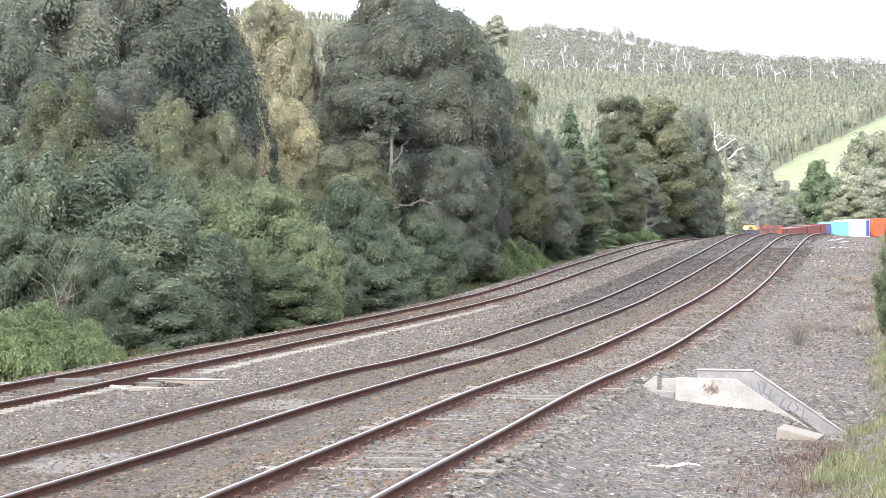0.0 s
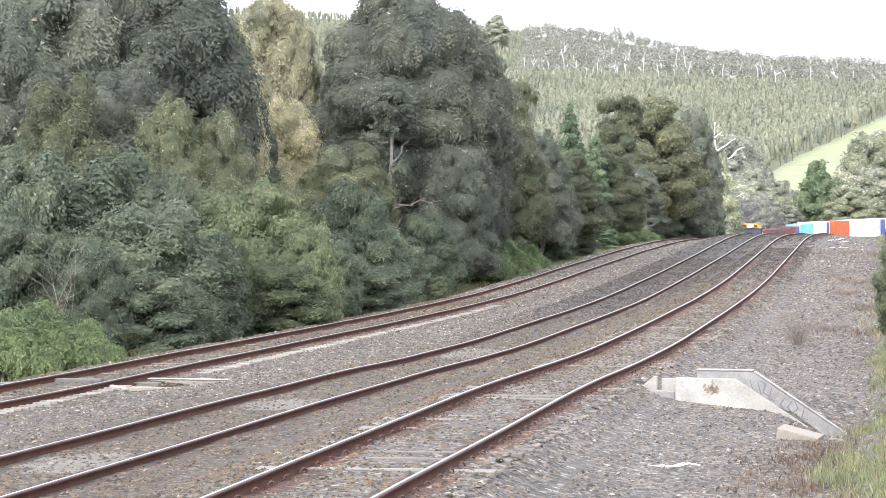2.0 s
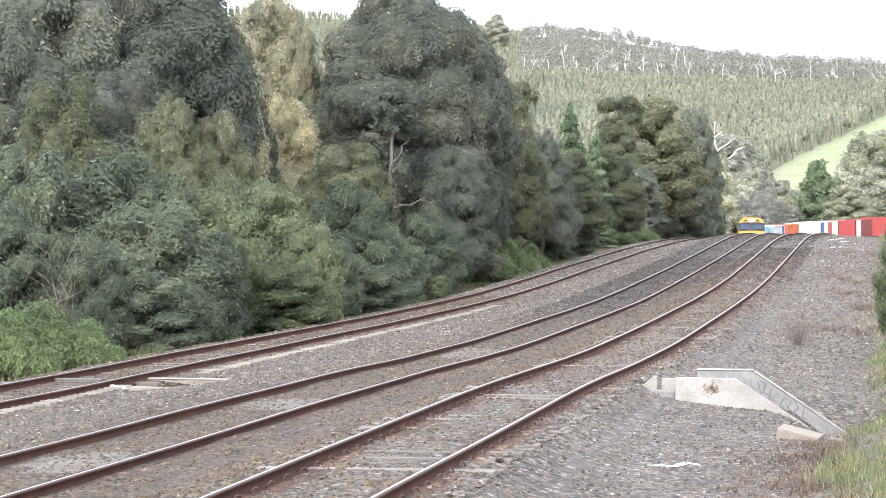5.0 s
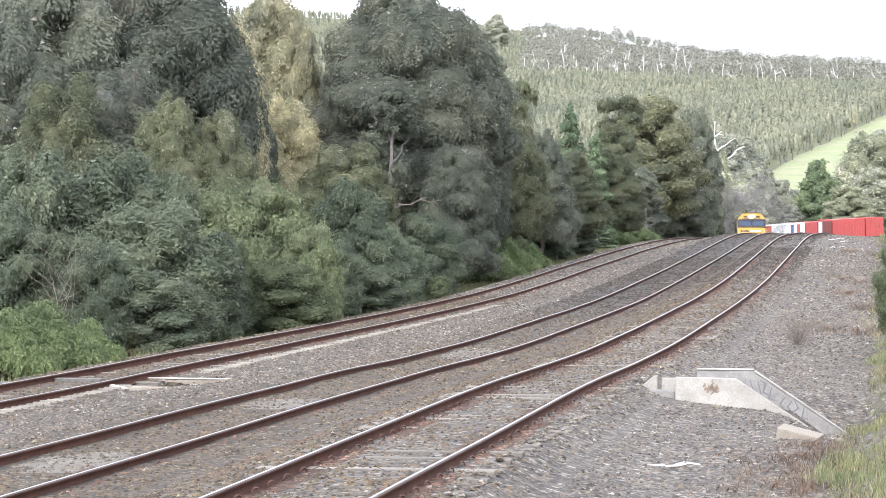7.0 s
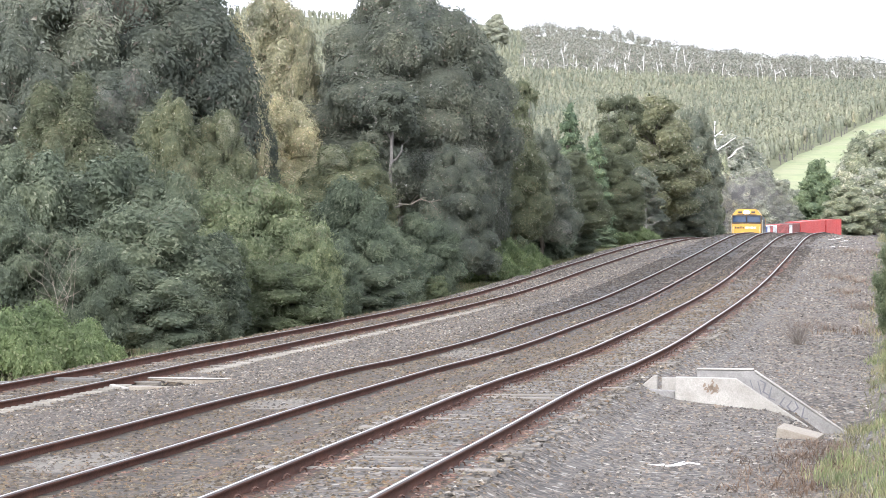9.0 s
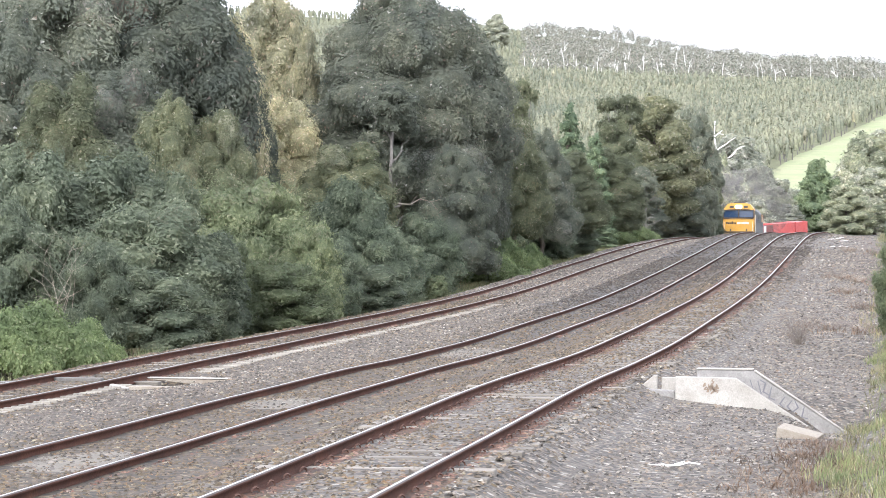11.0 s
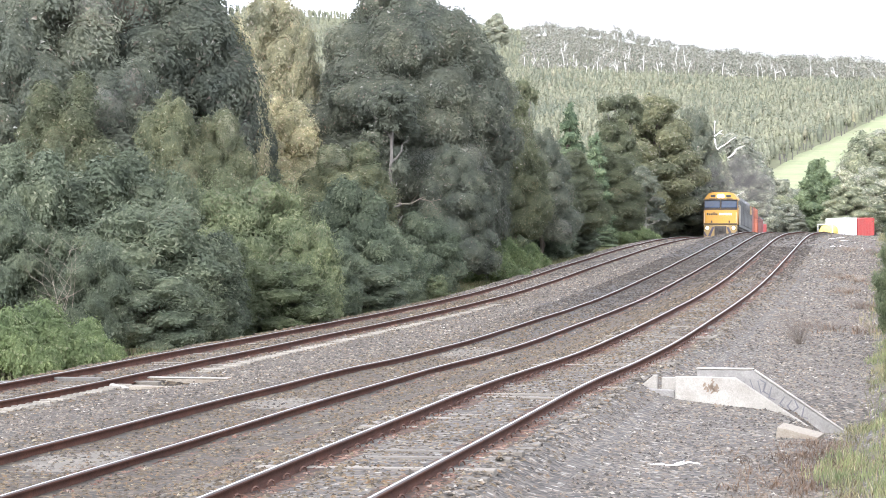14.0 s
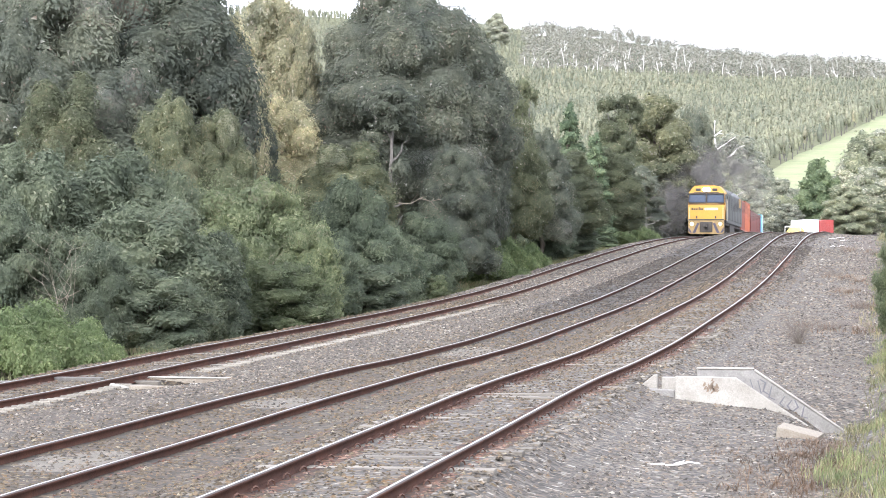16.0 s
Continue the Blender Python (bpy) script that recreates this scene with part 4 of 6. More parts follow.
# ---- the far hill: plantation, ridge trees ----
def build_plantation():
    rng = np.random.RandomState(5)
    verts, faces, base = [], [], 0
    pts = []
    for row_y in np.concatenate([np.arange(800, 1420, 6.2), np.arange(1424, 2150, 11.0)]):
        xs = np.arange(-0.10 * row_y, (0.19 if row_y < 1420 else 0.035) * row_y, 3.6 if row_y < 1420 else 5.4)
        xs = xs + rng.uniform(-1.2, 1.2, len(xs))
        ys = row_y + rng.uniform(-2, 2, len(xs))
        s = strip_side(xs, ys)
        keep = (s < -16) | (s > 32)
        pts.append(np.stack([xs[keep], ys[keep]], 1))
    pts = np.concatenate(pts)
    z = ground_level(pts[:, 0], pts[:, 1])
    n = len(pts)
    h = rng.uniform(5.0, 8.2, n)
    s = strip_side(pts[:, 0], pts[:, 1])
    lift = np.where((s < -16) & (s > -36) & (pts[:, 1] < 1500), rng.uniform(2.2, 3.6, n), 0.0)
    stem_at = np.nonzero((lift > 0) & (s > -30) & (rng.rand(n) < 0.4))[0]
    ground_z = z
    z = z + lift
    ring = np.arange(6) * 2 * math.pi / 6
    rows = []
    wide = rng.uniform(0.8, 1.25, n) * h / 6.6
    for level, r0 in ((0.04, 0.55), (0.50, 0.85)):
        a = ring[None] + rng.uniform(0, 6.28, (n, 1))
        r = r0 * rng.uniform(0.7, 1.2, (n, 6)) * wide[:, None]
        rows.append(np.stack([pts[:, 0, None] + np.cos(a) * r, pts[:, 1, None] + np.sin(a) * r, z[:, None] + h[:, None] * (level + rng.uniform(-0.06, 0.06, (n, 6)))], -1))
    tip = np.stack([pts[:, 0] + rng.normal(0, 0.2, n), pts[:, 1], z + h * 0.95], 1)[:, None]
    v1 = np.concatenate(rows + [tip], 1)
    tri = []
    for k in range(6):
        q = (k + 1) % 6
        tri += [(k, q, 6 + q), (k, 6 + q, 6 + k), (6 + k, 6 + q, 12)]
    f1 = (np.arange(n)[:, None, None] * 13 + np.array(tri)[None]).reshape(-1, 3)
    per = 11
    d = ball(rng, n * per)
    d[:, 2] = np.where(rng.rand(n * per) < 0.5, np.abs(d[:, 2]), d[:, 2])
    i = np.repeat(np.arange(n), per)
    p = np.stack([pts[i, 0] + d[:, 0] * 1.2 * wide[i], pts[i, 1] + d[:, 1] * 1.2 * wide[i], z[i] + h[i] * (0.55 + 0.47 * d[:, 2])], 1)
    face = d + rng.normal(size=d.shape) * 0.45
    face[:, 2] += 0.3
    v2, _ = blades(rng, p, ball(rng, n * per) + np.array([0, 0, 0.8]), face, 1.0, 0.7)
    v = np.concatenate([v1.reshape(-1, 3), v2])
    f = np.concatenate([f1, np.arange(len(v2)).reshape(-1, 3) + n * 13])
    ob = raw("pine_plantation", v, f, M_PINE_HAZED)
    tagged(ob, "plantation of young trees in rows on the hill, haze painted into its sage green", "forest", kind="stuff")
    bm = bmesh.new()
    for i in stem_at:
        x, y = pts[i]
        tube(bm, (x, y, ground_z[i] - 0.3), (x + rng.uniform(-0.4, 0.4), y, ground_z[i] + lift[i] + 2.0), 0.22, 0.12, 4)
    tagged(part("plantation_stems", bm, M_BARK_PALE), "pale bare stems along the edge of the plantation", "tree trunks", kind="stuff")


def build_ridge():
    rng = np.random.RandomState(9)
    n = 1600
    y = rng.uniform(1415, 2150, n)
    x = y * rng.uniform(0.032, 0.19, n)
    z = ground_level(x, y)
    per = 84
    h = 7 + 11 * rng.rand(n) ** 1.6
    d = ball(rng, n * per)
    i = np.repeat(np.arange(n), per)
    p = np.stack([x[i], y[i], z[i] + h[i] * 0.62], 1) + d * np.stack([h * 0.30, h * 0.30, h * 0.36], 1)[i] * rng.uniform(0.7, 1.05, (n * per, 1))
    face = d + rng.normal(size=d.shape) * 0.35
    face[:, 2] += 0.4
    v, _ = blades(rng, p, ball(rng, n * per), face, 1.3, 1.0)
    tagged(raw("ridge_wood", v, np.arange(len(v)).reshape(-1, 3), M_RIDGE_HAZED), "gum forest along the ridge, haze painted into its grey-green", "forest", kind="stuff")
    bm = bmesh.new()
    for i in [k for k in rng.permutation(n) if rng.rand() < 0.5 * np.exp(-(y[k] - 1415) / 220) + 0.06][:190]:
        top = (x[i] + rng.uniform(-2, 2), y[i], z[i] + h[i] * rng.uniform(0.7, 1.05))
        mid = Vector((x[i] + rng.uniform(-0.8, 0.8), y[i] - 7, z[i] + h[i] * rng.uniform(0.35, 0.6)))
        tube(bm, (x[i], y[i] - 7, z[i]), mid, 0.20, 0.15, 4)
        tube(bm, mid, top, 0.15, 0.06, 4)
        for _ in range(rng.randint(0, 5)):
            p = mid.lerp(Vector(top), rng.uniform(0, 0.7))
            q = p + Vector((rng.uniform(-3.2, 3.2), 0, rng.uniform(0.3, 2.8)))
            tube(bm, p, q, 0.12, 0.07, 4)
            tube(bm, q, q + Vector((rng.uniform(-1.5, 1.5), 0, rng.uniform(-0.6, 1.8))), 0.07, 0.04, 4)
    tagged(part("ridge_trunks", bm, M_DEADWOOD), "bare white gum trunks along the ridge", "tree trunks", kind="stuff")


# ---- the concrete culvert ends ----
def wall_piece(name, outline, thick, m, parent, mat=None):
    """An upright wall with the given side outline (along, up)."""
    bm = bmesh.new()
    prism(bm, outline, 0, thick)
    bmesh.ops.bevel(bm, geom=bm.edges[:], offset=0.012, segments=1, affect="EDGES")
    for v in bm.verts:
        v.co = m @ v.co
    return part(name, bm, mat or M_CONCRETE, parent)


def build_culvert():
    root = thing("culvert_headwall", "weathered pale concrete culvert headwall with sloping wing walls", "culvert")
    base = line_pose(5.75, 40.3, "near", 0)
    base.translation.z = EYE_Z - 2.98
    flat = Matrix(((COS, SIN, 0, 0), (-SIN, COS, 0, 0), (0, 0, 1, 0), (0, 0, 0, 1)))
    flat.translation = base.translation
    wall_piece("wing_wall", [(-0.09, -0.4), (2.05, -0.95), (2.05, -0.36), (0.88, 0.41), (-0.09, 0.425)], 0.13, flat, root)
    back = flat @ Matrix.Translation((0.15, 1.75, 0.06))
    wall_piece("wing_wall", [(-0.02, -0.5), (2.50, -1.3), (2.50, -0.70), (0.90, 0.37), (-0.02, 0.37)], 0.14, back, root, M_CONCRETE_GREY)
    for z in (0.372,):
        wall_piece("coping", [(-0.03, z), (0.91, z), (0.93, z + 0.03), (-0.03, z + 0.03)], 0.17, back @ Matrix.Translation((0, -0.015, 0)), root)
    wall_piece("coping", [(0.93, 0.352), (2.50, -0.698), (2.50, -0.668), (0.935, 0.385)], 0.17, back @ Matrix.Translation((0, -0.015, 0)), root)
    build_marks(root, back, flat)
    wall_piece("end_wall", [(-0.36, -0.3), (0.3, -0.3), (0.3, 0.37), (-0.36, 0.37)], 0.12, flat @ Matrix.Translation((0, 0.62, 0)), root)
    wall_piece("kerb", [(-0.66, -0.3), (-0.10, -0.3), (-0.10, 0.19), (-0.66, 0.22)], 0.12, flat @ Matrix.Translation((0, 0.12, 0)), root, M_CONCRETE_GREY)
    wall_piece("end_wall", [(-0.76, -0.1), (-0.42, -0.1), (-0.42, 0.41), (-0.48, 0.41), (-0.78, 0.16)], 0.12, flat @ Matrix.Translation((0, 0.5, 0)), root)


def stroke(root, m, pts, width, mat, name):
    """A ribbon of paint on a wall's face, through the given points (along, up)."""
    bm = bmesh.new()
    pairs = []
    for i, (x, z) in enumerate(pts):
        x0, z0 = pts[max(0, i - 1)]
        x1, z1 = pts[min(len(pts) - 1, i + 1)]
        d = Vector((z0 - z1, x1 - x0)).normalized() * width * (0.5 if 0 < i < len(pts) - 1 else 0.25)
        pairs.append([[bm.verts.new(m @ Vector((x + k * d.x, y, z + k * d.y))) for k in (-1, 1)] for y in (-0.005, -0.001)])
    for a, b in zip(pairs, pairs[1:]):
        bm.faces.new((a[0][0], b[0][0], b[0][1], a[0][1]))
        for k in (0, 1):
            bm.faces.new((a[0][k], a[1][k], b[1][k], b[0][k]))
    part(name, bm, mat, root)


def build_marks(root, back, front):
    """Faded painted scrawls on the inner wing wall, a rusty damp patch on the outer one."""
    for pts in ([(0.86, 0.22), (0.93, 0.02), (0.99, 0.20), (1.05, -0.02), (1.12, 0.14)], [(1.02, 0.22), (1.12, 0.16), (1.08, 0.02), (1.20, -0.05)], [(1.22, 0.10), (1.18, -0.08), (1.28, -0.12)],
                [(1.56, -0.12), (1.48, -0.22), (1.56, -0.32), (1.66, -0.24), (1.60, -0.12)], [(1.76, -0.22), (1.72, -0.40), (1.82, -0.42)], [(1.44, -0.06), (1.36, -0.18), (1.42, -0.24)]):
        stroke(root, back, pts, 0.032, M_SCRAWL, "painted_scrawl")
    rng = random.Random(8)
    for k in range(22):
        x, z = 0.50 + rng.gauss(0, 0.06), 0.27 + rng.gauss(0, 0.05)
        stroke(root, front, [(x, z), (x + rng.uniform(-0.03, 0.03), z - 0.035), (x + rng.uniform(-0.04, 0.04), z - rng.uniform(0.05, 0.09))], rng.uniform(0.02, 0.045), M_DAMP, "damp_stain")


def build_open_culvert():
    root = thing("open_culvert", "low weathered concrete culvert edges beside the far track", "culvert")
    flat = Matrix(((COS, SIN, 0, 0), (-SIN, COS, 0, 0), (0, 0, 1, 0), (0, 0, 0, 1)))
    flat.translation = (float(place(-4.75, 47.8)), 47.8, -0.20)
    wall_piece("edge_wall", [(-0.1, -0.45), (1.62, -0.45), (1.62, 0.0), (1.5, 0.025), (-0.1, 0.03)], 0.14, flat, root, M_CONCRETE_WARM)
    wall_piece("coping", [(-0.12, 0.034), (1.52, 0.03), (1.52, 0.055), (-0.12, 0.06)], 0.17, flat @ Matrix.Translation((0, -0.015, 0)), root, M_CONCRETE)
    near_side = flat.copy()
    near_side.translation = (float(place(-4.25, 44.9)), 44.9, -0.17)
    wall_piece("edge_wall", [(-0.1, -0.45), (0.95, -0.45), (0.95, 0.02), (0.6, 0.05), (-0.1, 0.05)], 0.16, near_side, root, M_CONCRETE_WARM)
    wall_piece("broken_kerb", [(0.0, -0.2), (0.42, -0.2), (0.42, 0.03), (0.05, 0.07)], 0.12, near_side @ Matrix.Translation((-0.62, 0.35, 0.0)) @ pose(0, 0, 0, 0, 4, -14), root, M_CONCRETE)
    bm = bmesh.new()
    box(bm, -0.16, 0.16, -0.05, 0.05, -0.03, 0.05, bevel=0.015, m=near_side @ Matrix.Translation((1.05, 0.5, 0.02)) @ pose(0, 0, 0, 6, 0, 12))
    part("fallen_piece", bm, M_CONCRETE, root)


# ---- small things on the ground ----
def build_slabs():
    for x, y, l, w, turn, z in [(-8.15, 46.2, 0.9, 0.25, -12, 0.03), (-6.9, 47.3, 1.0, 0.22, -10, 0.02)]:
        bm = bmesh.new()
        box(bm, -l / 2, l / 2, -w / 2, w / 2, -0.10, 0.04, bevel=0.012)
        ob = part("concrete_slab", bm, M_CONCRETE_OLD)
        tagged(ob, "pale weathered concrete slab between the far rails", "slab", "loose slabs")
        ob.matrix_world = pose(x, y, ground_at(x, y) + z, 0, 0, turn)
    bm = bmesh.new()
    box(bm, -0.32, 0.26, -0.22, 0.2, -0.15, 0.13, bevel=0.012)
    for v in bm.verts:
        v.co.z -= 0.05 * (v.co.x > 0) * (v.co.z > 0)
    ob = part("concrete_block", bm, M_CONCRETE_WARM)
    tagged(ob, "broken grey concrete block half buried in gravel", "block")
    ob.matrix_world = pose(4.95, 34.6, ground_at(4.95, 34.6), 4, 8, -20)


def build_post():
    x, y = 0.47, 115.10
    root = thing("marker_post", "short weathered white marker post beside the far track", "post", "", "", pose(x, y, ground_at(x, y), 0, 3, 0))
    bm = bmesh.new()
    box(bm, -0.035, 0.035, -0.035, 0.035, -0.2, 0.62, bevel=0.006)
    part("post", bm, M_CONCRETE, root)
    bm = bmesh.new()
    box(bm, -0.05, 0.05, -0.05, 0.05, 0.622, 0.66, bevel=0.01)
    part("cap", bm, M_CONCRETE_GREY, root)


def build_sticks():
    rng = np.random.RandomState(3)
    for x, y, l, turn in [(2.75, 29.8, 0.6, -4), (21.9, 140, 0.5, -15), (22.3, 141.5, 0.7, 20), (21.4, 138.5, 0.4, -20), (21.7, 136, 0.5, 10), (9.6, 74, 0.9, -10), (9.9, 64, 1.3, -30), (9.1, 57, 1.0, -35), (8.9, 100, 0.8, -6)] + [(20.1, 127.5, 0.9, -25), (15.7, 101.5, 0.9, -12), (17.6, 110.6, 0.9, 1), (13.9, 81.7, 0.9, 14), (13.8, 90.7, 0.9, 27), (13.9, 96.0, 0.9, 40)]:
        bm = bmesh.new()
        limb(bm, (-l / 2, 0, 0.02), (l / 2, 0, 0.04), 0.016, 0.009, rng, 6, 5, 0.10)
        limb(bm, (0, 0, 0.03), (l * 0.2, 0.12, 0.06), 0.014, 0.006, rng, 5, 2, 0.05)
        ob = part("stick", bm, M_DEADWOOD if y < 40 or y > 125 else M_STRAW)
        tagged(ob, "bleached white dead stick lying on the gravel", "stick", "sticks on the gravel")
        ob.matrix_world = pose(x, y, ground_at(x, y), 0, 0, turn)


def twiggy(name, seed, height, spread, n, mat, label, category, at, r=0.008):
    rng = np.random.RandomState(seed)
    bm = bmesh.new()
    for _ in range(n):
        a, k = rng.uniform(0, 6.28), rng.uniform(0.2, 1.0)
        tip = (math.cos(a) * spread * k, math.sin(a) * spread * k, height * rng.uniform(0.5, 1.0))
        pts = limb(bm, (rng.uniform(-0.06, 0.06), rng.uniform(-0.06, 0.06), -0.05), tip, r, r * 0.3, rng, 4, 4, 0.1)
        for p in pts[2:]:
            b = rng.uniform(0, 6.28)
            limb(bm, p, p + Vector((math.cos(b), math.sin(b), rng.uniform(0.3, 1))) * height * 0.22, r * 0.5, r * 0.2, rng, 3, 2, 0.1)
    ob = part(name, bm, mat)
    ob.location = (at[0], at[1], ground_at(*at))
    return tagged(ob, label, category)


def build_stems():
    """Slender pale gums whose trunks stand before the dark crowns, with bare limbs."""
    for seed, x, y, top, r, label in ((31, -2.35, 108.6, 7.6, 0.15, "slender pale young gum tree before a dark crown"), (33, -2.75, 108.9, 5.6, 0.09, "thin pale young gum tree before a dark crown"),
                                      (35, 14.9, 186.0, 4.4, 0.10, "pale young gum tree with low crooked limbs")):
        rng = np.random.RandomState(seed)
        root = thing("young_gum_tree", label, "tree", "", "", pose(x, y, ground_at(x, y)))
        bm = bmesh.new()
        pts = limb(bm, (0, 0, -0.3), (0.2, 0, top), r, r * 0.45, rng, 7, 8, 0.02)
        part("trunk", bm, M_BARK_PALE, root)
        for k, side, lift in ((3, 1, 0.10), (4, 1, 0.02), (6, 1, 0.12), (7, -1, 0.14)):
            bm = bmesh.new()
            q = limb(bm, pts[k], pts[k] + Vector((side * rng.uniform(0.5, 1.1), 0.0, top * lift)), r * 0.38, 0.015, rng, 5, 4, 0.08)
            limb(bm, q[2], q[2] + Vector((side * 0.1, 0, 0.4)), 0.02, 0.008, rng, 4, 2, 0.1)
            part("branch", bm, M_BARK_PALE, root)
        rng2 = np.random.RandomState(seed + 50)
        c = np.array([(0.2 + rng2.uniform(-0.7, 0.7), rng2.uniform(-0.5, 0.5), top + rng2.uniform(-0.5, 1.0)) for _ in range(14)])
        v, f = foliage(rng2, [(p, (0.5, 0.5, 0.35)) for p in c], 0.0115, 60, 22, 0.45, (0.13, 0.06), -0.3, 0.4)
        raw("crown", v, f, M_GUM, root)
    rng = np.random.RandomState(37)
    for x, y, z, l, lift in ((-2.4, 106.0, 3.7, 2.2, 0.35), (-1.4, 107.5, 3.1, 1.6, 0.6)):
        root = thing("bare_sapling", "bare crooked grey sapling below the gum crowns", "sapling", "bare saplings", "", pose(x, y, ground_at(x, y)))
        bm = bmesh.new()
        q = limb(bm, (0, 0, -0.2), (0.1, 0.3, z), 0.05, 0.035, rng, 6, 4, 0.04)
        part("trunk", bm, M_STRAW, root)
        bm = bmesh.new()
        q = limb(bm, q[-1], q[-1] + Vector((l, 0, lift)), 0.032, 0.010, rng, 5, 5, 0.08)
        for p in q[2:5]:
            limb(bm, p, p + Vector((0.3, 0, rng.uniform(-0.4, 0.6))), 0.014, 0.006, rng, 4, 2, 0.1)
        part("branch", bm, M_STRAW, root)


def build_dead_tree():
    root = thing("dead_tree", "bare white dead gum tree with broken limbs", "tree", "", "", Matrix.LocRotScale((33.3, 305, ground_at(33.3, 305)), None, (1.25, 1.25, 1.25)))
    rng = np.random.RandomState(17)
    bm = bmesh.new()
    pts = limb(bm, (0, 0, -0.5), (-0.25, 0, 13.5), 0.30, 0.07, rng, 8, 10, 0.015)
    part("trunk", bm, M_DEADWOOD, root)
    for i, tip, r in [(8, (1.75, 0, 11.9), 0.075), (7, (2.65, 0, 11.1), 0.095), (9, (0.5, 0.2, 12.6), 0.08), (4, (2.6, 0.3, 6.6), 0.11), (4, (1.3, -0.3, 8.4), 0.09)]:
        bm = bmesh.new()
        q = limb(bm, pts[i], tip, r, 0.03, rng, 6, 4, 0.05)
        limb(bm, q[2], q[2] + Vector((0.5, 0, rng.uniform(-0.3, 0.5))), 0.05, 0.02, rng, 5, 2, 0.15)
        part("branch", bm, M_DEADWOOD, root)


def tufts(name, seed, pts, blades, height, width, mat, label, category, lean=0.35):
    """Grass: many thin bent blades in tufts, one object."""
    rng = np.random.RandomState(seed)
    pts = np.asarray(pts)
    n = len(pts) * blades
    b = np.repeat(pts, blades, 0)
    x = b[:, 0] + rng.normal(0, 0.10, n)
    y = b[:, 1] + rng.normal(0, 0.10, n)
    z = ground_level(x, y)
    p = np.stack([x, y, z - 0.02], 1)
    a = rng.uniform(0, 6.28, n)
    h = height * rng.uniform(0.4, 1.2, n)
    ln = h * lean * rng.uniform(0.2, 1.6, n)
    tip = p + np.stack([np.cos(a) * ln, np.sin(a) * ln, h], 1)
    mid = p + np.stack([np.cos(a) * ln * 0.3, np.sin(a) * ln * 0.3, h * 0.6], 1)
    side = np.stack([-np.sin(a), np.cos(a), a * 0], 1) * (width * rng.uniform(0.6, 1.3, n))[:, None] * 0.5
    v = np.stack([p - side, mid + side, tip, mid - side], 1).reshape(-1, 3)
    ob = raw(name, v, np.arange(4 * n).reshape(n, 4), mat)
    return tagged(ob, label, category, kind="stuff")


